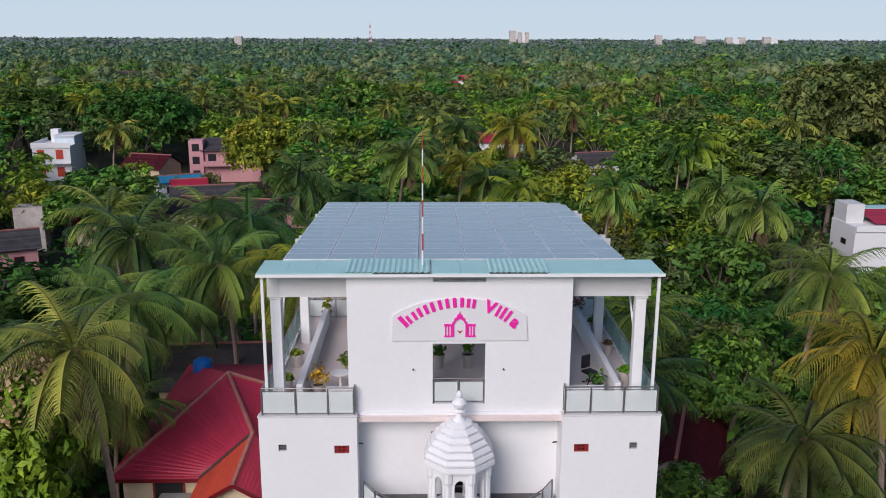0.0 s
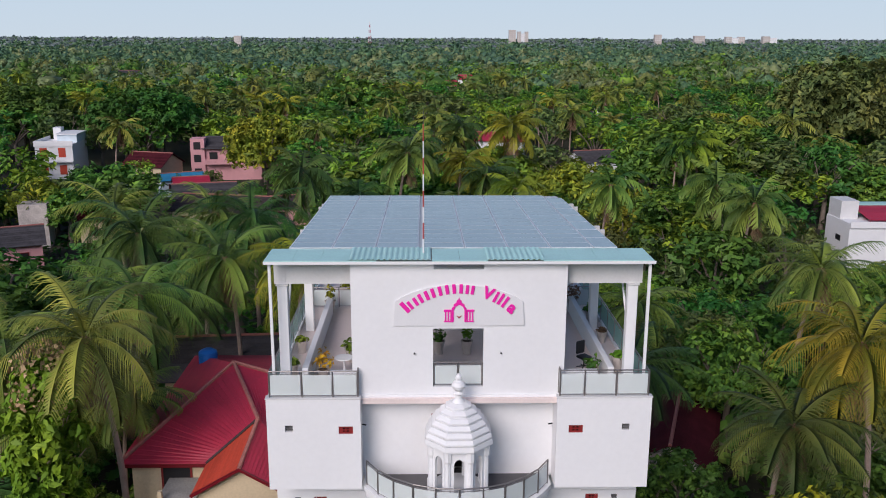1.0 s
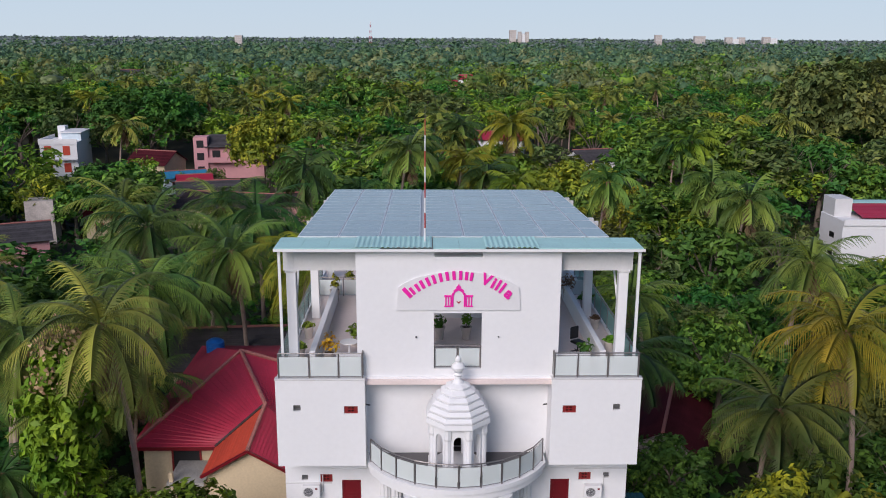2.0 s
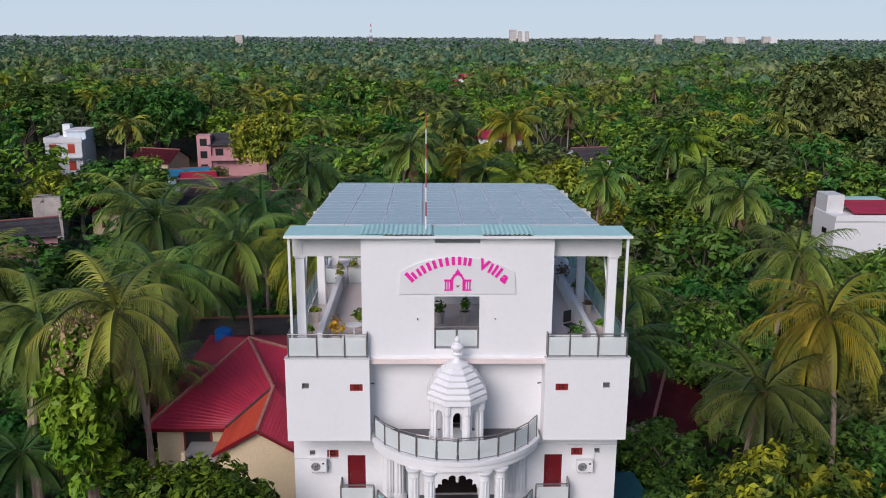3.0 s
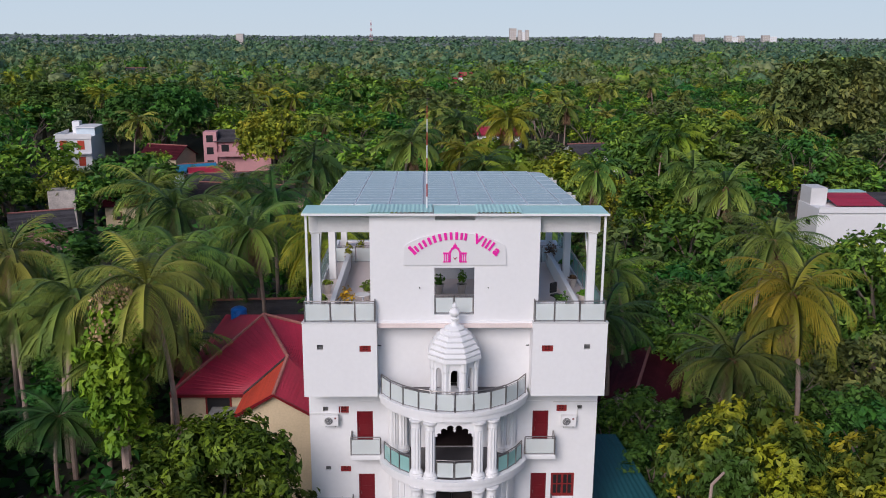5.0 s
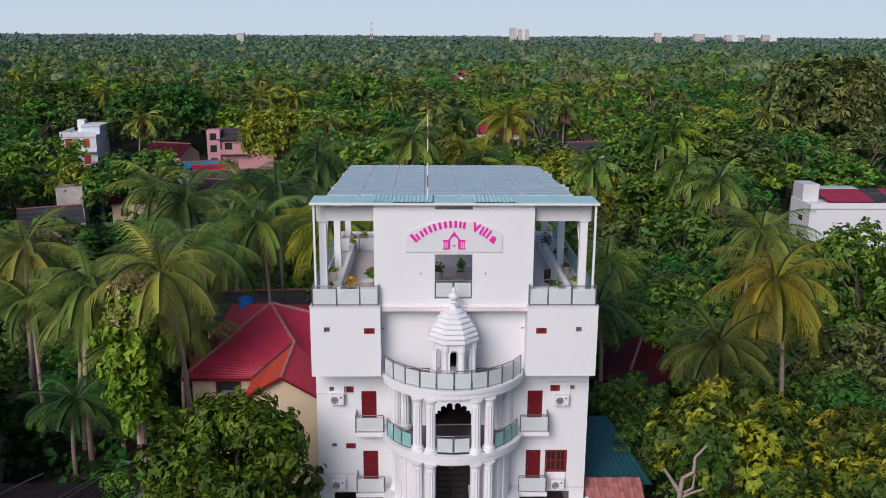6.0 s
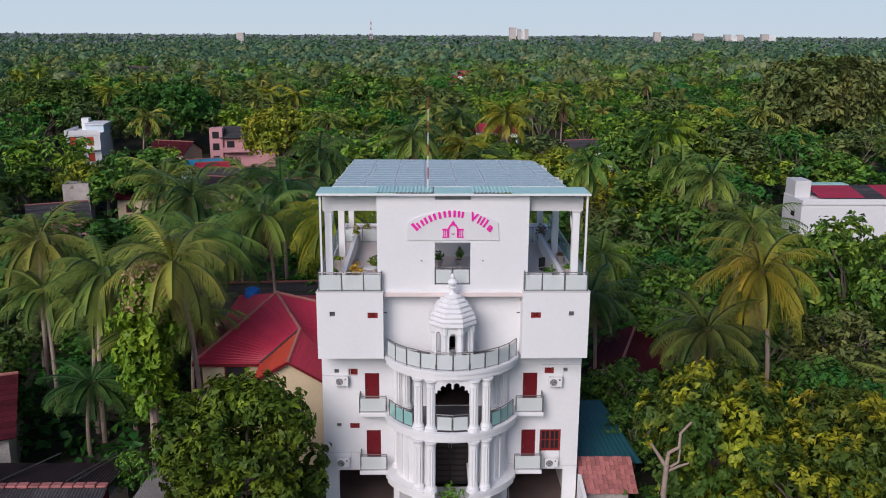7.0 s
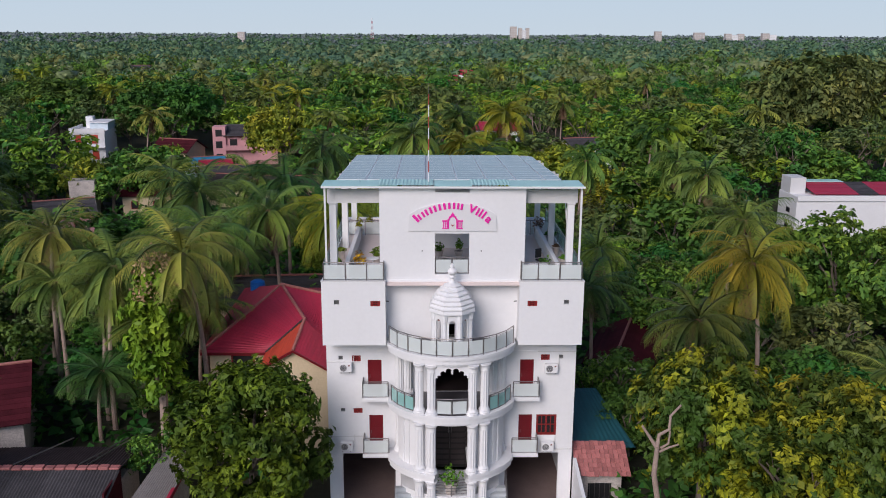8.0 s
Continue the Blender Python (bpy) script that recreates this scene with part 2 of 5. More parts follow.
def holed(bm, x0, x1, z0, z1, y0, y1, holes):
    """A wall along x, one closed shell, with openings (x0, x1, z0, z1) that go through it."""
    xs = sorted({x0, x1, *[c for h in holes for c in h[:2]]})
    zs = sorted({z0, z1, *[c for h in holes for c in h[2:]]})
    solid = {}
    for i, (c, d) in enumerate(zip(xs, xs[1:])):
        for k, (a, b) in enumerate(zip(zs, zs[1:])):
            solid[i, k] = not any(h[0] <= c + 1e-6 and d - 1e-6 <= h[1] and h[2] <= a + 1e-6 and b - 1e-6 <= h[3] for h in holes)
    made = {}

    def vert(i, y, k):
        if (i, y, k) not in made:
            made[i, y, k] = bm.verts.new((xs[i], y, zs[k]))
        return made[i, y, k]

    for (i, k), s in solid.items():
        if not s:
            continue
        bm.faces.new([vert(i, y0, k), vert(i + 1, y0, k), vert(i + 1, y0, k + 1), vert(i, y0, k + 1)])
        bm.faces.new([vert(i, y1, k + 1), vert(i + 1, y1, k + 1), vert(i + 1, y1, k), vert(i, y1, k)])
        for di, dk, p, q in ((-1, 0, (i, k + 1), (i, k)), (1, 0, (i + 1, k), (i + 1, k + 1)), (0, -1, (i, k), (i + 1, k)), (0, 1, (i + 1, k + 1), (i, k + 1))):
            if not solid.get((i + di, k + dk)):
                bm.faces.new([vert(p[0], y0, p[1]), vert(p[0], y1, p[1]), vert(q[0], y1, q[1]), vert(q[0], y0, q[1])])
    return bm


# ---------------------------------------------------------------- ground
bm = bmesh.new()
bmesh.ops.create_grid(bm, x_segments=60, y_segments=60, size=4200)
for v in bm.verts:
    v.co.y += 1500
ground = tagged(part("ground", bm, GROUNDM), "dark earth and leaf litter under the trees", "ground", kind="structure")

# ---------------------------------------------------------------- the villa
CX = -0.06
TZ, Z3, Z2, Z1 = 14.3, 10.6, 7.1, 3.55         # terrace, third, second and first floor
YB, YF, YR = 0.0, 1.5, 17.0                    # box front, lower front, rear
villa = thing("villa", "white four-storey villa with bowed balconies, columns and roof terrace", "house")

doors = [(-4.87, -4.07, Z2, 9.15), (4.0, 4.8, Z2, 9.15), (-4.83, -4.02, Z1, 5.68), (4.0, 4.8, Z1, 5.68)]
grilles = [(-5.78, -5.27, 9.05, 9.42), (5.2, 5.72, 9.1, 9.46), (-5.75, -5.22, 5.8, 6.12)]
vents = [(-6.56, -6.31, 9.15, 9.4), (6.25, 6.5, 9.2, 9.44), (-6.5, -6.24, 5.9, 6.12)]
window_r = (5.05, 6.25, 4.35, 5.68)
entry = (CX - 1.05, CX + 1.05, 0.6, 10.0)
bm = holed(bmesh.new(), -7.25, 7.25, Z1 - 0.35, Z3, YF, YF + 0.25, doors + grilles + vents + [window_r, (CX - 1.05, CX + 1.05, Z1 - 0.35, 10.0)])
part("wall", bm, WHITE, villa)
for sx in (-1, 1):
    bm = bmesh.new()
    x0, x1 = (-7.25, -7.0) if sx < 0 else (7.0, 7.25)
    box(bm, x0, x1, YF + 0.253, YR, 0, Z3)
    part("wall", bm, WHITE, villa)
part("wall", bx(-6.997, 6.997, YR - 0.25, YR, 0, Z3), WHITE, villa)
for z in (Z1, Z2):
    part("floor_slab", bx(-6.997, 6.997, YF + 0.45, YR - 0.253, z - 0.25, z), GREYWHITE, villa)
# garage piers and core
for x0, x1 in ((-7.25, -6.45), (6.45, 7.25)):
    part("pier", bx(x0, x1, YF, YF + 0.25, 0, Z1 - 0.353), WHITE, villa)
for x0, x1 in ((-3.35, CX - 1.05), (CX + 1.05, 3.25)):
    part("wall", bx(x0, x1, YF, YF + 0.25, 0, Z1 - 0.353), WHITE, villa)
for x in (-3.35, 3.05):
    part("wall", bx(x, x + 0.2, YF + 0.253, YR - 0.253, 0, Z1 - 0.253), GREYWHITE, villa)
FLOORDARK = mat("brown_floor", (0.045, 0.032, 0.032), 0.4, vary=0.15)
# room floor and walls coloured near black to stand for the unlit interior
part("floor_finish", bx(CX - 2.39, CX + 2.39, YF + 0.26, 5.79, Z2 + 0.003, Z2 + 0.02), FLOORDARK, villa)
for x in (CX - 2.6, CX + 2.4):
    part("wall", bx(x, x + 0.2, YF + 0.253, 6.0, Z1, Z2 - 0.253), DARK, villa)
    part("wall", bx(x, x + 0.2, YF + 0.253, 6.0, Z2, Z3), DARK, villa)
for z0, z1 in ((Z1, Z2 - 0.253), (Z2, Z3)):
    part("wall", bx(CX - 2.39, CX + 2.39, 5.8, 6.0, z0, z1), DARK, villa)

# projecting boxes with their vents
box_holes = {-1: [(-4.56, -4.02, 12.88, 13.2), (-6.57, -6.28, 12.99, 13.25)], 1: [(4.14, 4.68, 12.88, 13.2), (6.16, 6.45, 12.99, 13.25)]}
for sx, (x0, x1) in ((-1, (-7.25, -3.73)), (1, (3.68, 7.25))):
    bm = holed(bmesh.new(), x0, x1, Z3, TZ, YB, YB + 0.22, box_holes[sx])
    part("wall", bm, WHITE, villa)
    part("wall", bx(x0, x0 + 0.2, YB + 0.222, YF, Z3, TZ), WHITE, villa)
    part("wall", bx(x1 - 0.2, x1, YB + 0.222, YF, Z3, TZ), WHITE, villa)
    part("soffit", bx(x0 + 0.203, x1 - 0.203, YB + 0.222, YF + 0.2, Z3, Z3 + 0.2), WHITE, villa)
    xo = -7.25 if sx < 0 else 7.05
    part("wall", bx(xo, xo + 0.2, YF + 0.003, YR, Z3 + 0.003, TZ), WHITE, villa)
    # parapet cap
    part("cap", bx(x0 - 0.03, x1 + 0.03, YB - 0.03, YB + 0.3, TZ, TZ + 0.05, bevel=0.01), GREYWHITE, villa)
YU = 1.0                                       # recessed wall behind the upper balcony
bm = holed(bmesh.new(), -3.726, 3.676, Z3, TZ - 0.3, YU, YU + 0.22, [(CX - 1.0, CX + 0.98, 11.7, 13.25), (CX - 0.45, CX + 0.45, Z3, 11.5)])
part("wall", bm, WHITE, villa)
part("wall", bx(-7.04, 7.04, YR - 0.25, YR, Z3 + 0.003, TZ), WHITE, villa)
part("terrace_slab", bx(-7.04, 7.04, YB + 0.225, YR - 0.253, TZ - 0.29, TZ - 0.1), FLOORM, villa, "pinkish grey tiled terrace floor")
part("ledge", bx(-3.726, 3.676, 0.38, 0.449, TZ - 0.2, TZ + 0.0, bevel=0.01), WHITE, villa)

# sign wall of the terrace
WY = 0.45
bm = holed(bmesh.new(), -4.03, 3.95, TZ - 0.1, 19.5, WY, WY + 0.22, [(-1.0, 0.89, 14.6, 16.92), (-0.98, 0.88, 19.2, 19.5)])
part("wall", bm, WHITE, villa)
part("wall", bx(-3.0, 3.0, 8.0, 8.2, TZ - 0.1, 18.9), GREYWHITE, villa)


def door_leaf(h):
    """A panelled door leaf in its frame, set back in the opening."""
    x0, x1, z0, z1 = h
    f = holed(bmesh.new(), x0, x1, z0, z1, YF + 0.03, YF + 0.13, [(x0 + 0.06, x1 - 0.06, z0, z1 - 0.06)])
    d = part("door", f, MAROON, villa, "maroon panelled wooden door")
    b = bx(x0 + 0.062, x1 - 0.062, YF + 0.06, YF + 0.1, z0, z1 - 0.062)
    for k in range(3):
        za = z0 + 0.15 + k * 0.64
        box(b, x0 + 0.17, x1 - 0.17, YF + 0.045, YF + 0.058, za, za + 0.5, bevel=0.008)
    part("leaf", b, MAROON, d)
    part("handle", tube(bmesh.new(), [(x0 + 0.12, YF + 0.03, z0 + 0.95), (x0 + 0.12, YF + 0.03, z0 + 1.15)], 0.012, 6), STEEL, d)


for h in doors:
    door_leaf(h)


def grille(h, y):
    """A red vent block with four slots and a near-black sheet as their shade."""
    x0, x1, z0, z1 = h
    w, k = x1 - x0, z1 - z0
    holes = [(x0 + w * a, x0 + w * b, z0 + k * c, z0 + k * d) for a, b in ((0.28, 0.46), (0.54, 0.72)) for c, d in ((0.2, 0.42), (0.56, 0.78))]
    part("vent_block", holed(bmesh.new(), x0, x1, z0, z1, y + 0.05, y + 0.12, holes), REDWOOD, villa, "red vent block with four slots")
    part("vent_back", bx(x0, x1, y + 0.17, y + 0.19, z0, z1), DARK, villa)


for h in grilles:
    grille(h, YF)
grille(box_holes[-1][0], YB)
grille(box_holes[1][0], YB)
for h, y in [(v, YF) for v in vents] + [(box_holes[-1][1], YB), (box_holes[1][1], YB)]:
    bm = bx(h[0], h[1], y + 0.15, y + 0.17, h[2], h[3])
    for k in range(4):
        za = h[2] + 0.03 + k * (h[3] - h[2]) / 4
        box(bm, h[0], h[1], y + 0.06, y + 0.1, za, za + 0.02)
    part("louvre", bm, mat("grey_louvre", (0.16, 0.16, 0.16), 0.5) if "grey_louvre" not in bpy.data.materials else bpy.data.materials["grey_louvre"], villa)


def wood_window(h, y, nx=2, nz=2):
    """A red wooden window: frame, casements with bars, panes."""
    x0, x1, z0, z1 = h
    win = part("window", holed(bmesh.new(), x0, x1, z0, z1, y + 0.02, y + 0.14, [(x0 + 0.07, x1 - 0.07, z0 + 0.07, z1 - 0.07)]), REDWOOD, villa, "red wooden casement window")
    w = (x1 - x0 - 0.14) / nx
    for i in range(nx):
        a, b = x0 + 0.07 + i * w + 0.004, x0 + 0.07 + (i + 1) * w - 0.004
        c, d = z0 + 0.075, z1 - 0.075
        cuts = []
        for j in range(2):
            for k in range(nz):
                cw, ch = (b - a - 0.06) / 2, (d - c - 0.06) / nz
                cuts.append((a + 0.05 + j * (cw + 0.005), a + 0.05 + j * (cw + 0.005) + cw - 0.045, c + 0.05 + k * ch, c + 0.05 + (k + 1) * ch - 0.045))
        part("casement", holed(bmesh.new(), a, b, c, d, y + 0.05, y + 0.1, cuts), REDWOOD, win)
        part("pane", bx(a + 0.03, b - 0.03, y + 0.102, y + 0.11, c + 0.03, d - 0.03), BLACK, win, "dark glass pane")


wood_window(window_r, YF)
wood_window((CX - 1.0, CX + 0.98, 11.7, 13.25), YU, 3, 2)

# tall dark entrance door
ed = part("entrance_door", holed(bmesh.new(), CX - 1.05, CX + 1.05, 2.1, Z2 - 0.26, YF + 0.3, YF + 0.4, [(CX - 0.97, CX + 0.97, 2.1, Z2 - 0.36)]), FLOORDARK, villa, "tall dark wooden entrance door")
for s in (0, 1):
    xa = CX - 0.965 + s * 0.968
    lf = part("leaf", bx(xa, xa + 0.96, YF + 0.33, YF + 0.37, 2.1, Z2 - 0.37), DARK, ed)
    for k in range(12):
        part("slat", bx(xa + 0.06, xa + 0.9, YF + 0.31, YF + 0.328, 2.3 + 0.36 * k, 2.55 + 0.36 * k), FLOORDARK, lf)
    part("handle", tube(bmesh.new(), [(CX - 0.08 + 0.16 * s, YF + 0.28, 4.4), (CX - 0.08 + 0.16 * s, YF + 0.28, 4.75)], 0.025, 6), STEEL, lf)

# bowed balcony floors on columns
RC = (CX, 1.86)
RO = 4.0


def bow(r, a0, a1, n=24):
    """Points of the bow; the angle is 0 straight ahead to the street, positive to +x."""
    return [(RC[0] + r * math.sin(a), RC[1] - r * math.cos(a)) for a in np.linspace(a0, a1, n)]


END = math.asin(3.62 / RO)
for z in (Z3, Z2):
    outer = bow(RO, -END, END)
    part("balcony_slab", prism(bmesh.new(), outer + [(3.55, YF - 0.003), (-3.66, YF - 0.003)], z - 0.12, z + 0.06), WHITE, villa)
    part("cornice", prism(bmesh.new(), bow(RO - 0.08, -END, END) + [(3.5, YF - 0.006), (-3.6, YF - 0.006)], z - 0.4, z - 0.121), WHITE, villa)
    part("moulding", prism(bmesh.new(), bow(RO - 0.2, -END, END) + [(3.4, YF - 0.009), (-3.5, YF - 0.009)], z - 0.52, z - 0.401), WHITE, villa)
TILEDARK = mat("dark_floor_tile", (0.075, 0.07, 0.075), 0.35, vary=0.15, scale=1.5)
for z in (Z3, Z2):
    part("balcony_floor", prism(bmesh.new(), bow(RO - 0.28, -END + 0.05, END - 0.05) + [(3.3, YF - 0.02), (-3.42, YF - 0.02)], z + 0.061, z + 0.066), TILEDARK, villa, "dark tiled balcony floor")
INN = math.asin(0.93 / RO)
for s in (-1, 1):
    o = bow(RO, INN, END)
    o = [(RC[0] + s * (x - RC[0]), y) for x, y in o] + [(RC[0] + s * 3.6, YF - 0.003), (RC[0] + s * 0.93, YF - 0.003)]
    i = [(RC[0] + s * (x - RC[0]), y) for x, y in bow(RO - 0.1, INN + 0.02, END)] + [(RC[0] + s * 3.5, YF - 0.006), (RC[0] + s * 1.0, YF - 0.006)]
    if s < 0:
        o, i = o[::-1], i[::-1]
    part("balcony_slab", prism(bmesh.new(), o, Z1 - 0.12, Z1 + 0.06), WHITE, villa)
    part("cornice", prism(bmesh.new(), i, Z1 - 0.42, Z1 - 0.121), WHITE, villa)

# bowed wall behind the first-floor columns, with flat pilasters
for s in (-1, 1):
    ring = bow(RO - 0.62, s * 0.3, s * (END - 0.02), 14) + bow(RO - 0.8, s * (END - 0.02), s * 0.3, 14)
    part("bowed_wall", prism(bmesh.new(), ring if s > 0 else ring[::-1], Z1 + 0.062, Z2 - 0.521), WHITE, villa)
    for a in (0.66, 0.8, 0.93):
        ring = bow(RO - 0.56, s * (a - 0.03), s * (a + 0.03), 3) + bow(RO - 0.617, s * (a + 0.03), s * (a - 0.03), 3)
        part("pilaster", prism(bmesh.new(), ring if s > 0 else ring[::-1], Z1 + 0.062, Z2 - 0.521), WHITE, villa)

# door balconies
for z in (Z2, Z1):
    for x0, x1 in ((-5.2, -3.62), (3.5, 5.12)):
        part("balcony_slab", bx(x0, x1, 0.7, YF - 0.003, z - 0.24, z, bevel=0.02), WHITE, villa)


def column(x, y, z0, z1, r=0.2):
    """A fluted column with a stepped base and a moulded capital."""
    h = z1 - z0
    c = part("column", lathe(bmesh.new(), [(r, 0.3), (r, 0.42), (r, h - 0.5), (r * 0.96, h - 0.42)], 40, (x, y, z0), 10, 0.035, (0.4, h - 0.45)), WHITE, villa)
    part("base", lathe(bmesh.new(), [(r * 1.45, 0), (r * 1.45, 0.1), (r * 1.3, 0.14), (r * 1.35, 0.2), (r * 1.12, 0.28), (r * 1.05, 0.33)], 24, (x, y, z0)), WHITE, c)
    part("capital", lathe(bmesh.new(), [(r * 1.05, h - 0.44), (r * 1.1, h - 0.4), (r * 1.05, h - 0.34), (r * 1.1, h - 0.2), (r * 1.35, h - 0.1), (r * 1.45, h - 0.08), (r * 1.45, h)], 24, (x, y, z0)), WHITE, c)


for s in (-1, 1):
    for dx in (1.8, 1.13):
        y = RC[1] - math.sqrt(3.66 ** 2 - dx ** 2)
        column(CX + s * dx, y, Z2 + 0.06, Z3 - 0.52, 0.235)
        column(CX + s * dx, y, Z1 + 0.06, Z2 - 0.52, 0.245)
        column(CX + s * dx, y, 0.05, Z1 - 0.42, 0.245)
    for dx in (2.95, 2.5):
        column(CX + s * dx, YF - 0.3, Z2 + 0.06, Z3 - 0.52, 0.25)
        column(CX + s * dx, YF - 0.3, Z1 + 0.06, Z2 - 0.52, 0.25)

# cusped arch between the inner columns
pts = [(-0.93, Z3 - 0.52), (-0.93, 9.35), (-0.8, 9.35)]
for cx0, cz, r in ((-0.72, 9.42, 0.1), (-0.5, 9.6, 0.16), (-0.2, 9.74, 0.17)):
    pts += [(cx0 + r * -math.cos(a), cz + r * math.sin(a)) for a in np.linspace(0.3, 2.6, 5)]
pts += [(0.0, 9.72)]
pts = pts + [(-x, z) for x, z in pts[::-1][1:]]
pts = [(CX + x, z) for x, z in pts]
ya = RC[1] - math.sqrt(3.66 ** 2 - 0.9 ** 2)
part("cusped_arch", front_prism(bmesh.new(), pts[::-1], ya - 0.08, ya + 0.1), WHITE, villa)
part("boss", lathe(bmesh.new(), [(0.02, -0.2), (0.07, -0.12), (0.05, -0.06), (0.09, 0)], 12, (CX, ya - 0.02, 9.74)), WHITE, villa)


# ---------------------------------------------------------------- railings
def railing(name, path, height, label, group, top=0.028, glass=GLASS):
    """Posts, a round handrail and frosted panels along a path of points (x, y, z) at floor level; one panel for each leg."""
    r = thing(name, label, "railing", path[0], group=group)
    o = Vector(path[0])
    pts = [Vector(p) - o for p in path]
    up = Vector((0, 0, height))
    part("handrail", tube(bmesh.new(), [p + up for p in pts], top, 8), STEEL, r)
    for p in pts:
        part("post", tube(bmesh.new(), [p, p + up * 0.97], 0.03, 6), STEEL, r)
    for a, b in zip(pts, pts[1:]):
        d = (b - a).normalized()
        n = Vector((-d.y, d.x, 0)) * 0.006
        a2, b2 = a + d * 0.05, b - d * 0.05
        bm = bmesh.new()
        lo, hi = Vector((0, 0, 0.08)), up * 0.86
        vs = [bm.verts.new(q) for q in (a2 + lo - n, b2 + lo - n, b2 + hi - n, a2 + hi - n, a2 + lo + n, b2 + lo + n, b2 + hi + n, a2 + hi + n)]
        for f in ((0, 1, 2, 3), (7, 6, 5, 4), (0, 4, 5, 1), (1, 5, 6, 2), (2, 6, 7, 3), (3, 7, 4, 0)):
            bm.faces.new([vs[i] for i in f])
        part("glass_panel", bm, glass, r)
        for z in (0.06, 0.9):
            part("bar", tube(bmesh.new(), [a + up * z, b + up * z], 0.012, 6), STEEL, r)
    return r


GR = "steel and glass railings"
LBL = "brushed steel railing with frosted glass panels on a white balcony"
for xs, xw in (((-7.12, -5.9, -4.75, -3.82), -3.82), ((3.77, 4.7, 5.9, 7.12), 3.77)):
    path = [(x, 0.12, TZ + 0.05) for x in xs]
    railing("balcony_railing", path, 1.02, LBL, GR)
    railing("balcony_railing", [(xw, 0.14, TZ + 0.05), (xw, 0.44, TZ + 0.05)], 1.02, LBL, GR)
    xo = -7.12 if xw < 0 else 7.12
    railing("balcony_railing", [(xo, 0.2 + 1.5 * k, TZ + 0.0) for k in range(11)], 1.02, "long steel railing with teal tinted glass along the terrace edge", GR, glass=TEALGLASS)
railing("balcony_railing", [(-0.98, WY + 0.1, 14.6), (-0.05, WY + 0.1, 14.6), (0.87, WY + 0.1, 14.6)], 0.95, LBL, GR)
railing("balcony_railing", [(x, y, Z3 + 0.06) for x, y in bow(RO - 0.15, -END, END, 11)], 1.0, "bowed steel and glass railing of the upper balcony", GR)
a1, a2 = math.asin(0.85 / 3.66), math.asin(2.05 / 3.66)
railing("balcony_railing", [(x, y, Z2 + 0.06) for x, y in bow(3.66, -a1, a1, 3)], 0.95, LBL, GR)
for s in (-1, 1):
    railing("balcony_railing", [(x, y, Z2 + 0.06) for x, y in bow(3.75, s * a2, s * END, 4)], 0.95, "bowed steel railing with teal tinted glass", GR, glass=TEALGLASS)
    for z in (Z2, Z1):
        xa, xb = (CX - 3.6, CX - 5.08) if s < 0 else (CX + 3.62, CX + 5.12)
        railing("balcony_railing", [(xa, 0.76, z), (xb, 0.76, z), (xb, YF - 0.05, z)], 0.98, LBL, GR)


# ---------------------------------------------------------------- pavilion on the upper balcony
def octagon(r, z, turn=22.5):
    return [(r * math.cos(radians(turn + 45 * i)), r * math.sin(radians(turn + 45 * i)), z) for i in range(8)]


pav = thing("pavilion", "white octagonal pavilion with stepped roof and finial on the balcony", "pavilion", (CX, -0.3, Z3 + 0.06))
pav.scale = (1, 1, 1.04)
part("plinth", prism(bmesh.new(), [(x, y) for x, y, z in octagon(1.26, 0)], 0, 0.12), WHITE, pav)
for i in range(8):
    a = radians(22.5 + 45 * i)
    part("pillar", lathe(bmesh.new(), [(0.17, 0.12), (0.17, 0.3), (0.13, 0.34), (0.13, 1.6), (0.17, 1.7), (0.17, 2.05)], 8, (1.08 * math.cos(a), 1.08 * math.sin(a), 0)), WHITE, pav)
    # wall between two pillars with a narrow arched opening
    b = radians(45 + 45 * i)
    half, ow = 1.08 * math.sin(radians(22.5)), 0.19
    o = [(-half, 0.12), (-ow, 0.12), (-ow, 1.5)] + [(-ow * math.cos(t), 1.5 + 0.26 * math.sin(t)) for t in np.linspace(0, math.pi, 9)][1:-1]
    o += [(ow, 1.5), (ow, 0.12), (half, 0.12), (half, 2.07), (-half, 2.07)]
    bm = front_prism(bmesh.new(), o, -0.05, 0.05)
    apo = 1.08 * math.cos(radians(22.5))
    bmesh.ops.transform(bm, matrix=Matrix.Translation((apo * math.cos(b), apo * math.sin(b), 0)) @ Matrix.Rotation(b + math.pi / 2, 4, 'Z'), verts=bm.verts)
    part("arched_panel", bm, WHITE, pav)
tiers = [(1.36, 2.06, 1.33, 2.3), (1.32, 2.3, 1.24, 2.52), (1.22, 2.52, 1.12, 2.74), (1.08, 2.74, 0.96, 2.95), (0.92, 2.95, 0.78, 3.15), (0.72, 3.15, 0.55, 3.34), (0.5, 3.34, 0.3, 3.52)]
for r0, z0, r1, z1 in tiers:
    bm = bmesh.new()
    rings = [[bm.verts.new(p) for p in octagon(r, z)] for r, z in ((r0 * 0.93, z0), (r0, z0 + 0.05), (r0, z0 + 0.1), (r1, z1))]
    for p, q in zip(rings, rings[1:]):
        for i in range(8):
            bm.faces.new((p[i], p[(i + 1) % 8], q[(i + 1) % 8], q[i]))
    bm.faces.new(rings[-1])
    bm.faces.new(rings[0][::-1])
    part("roof_tier", bm, WHITE, pav)
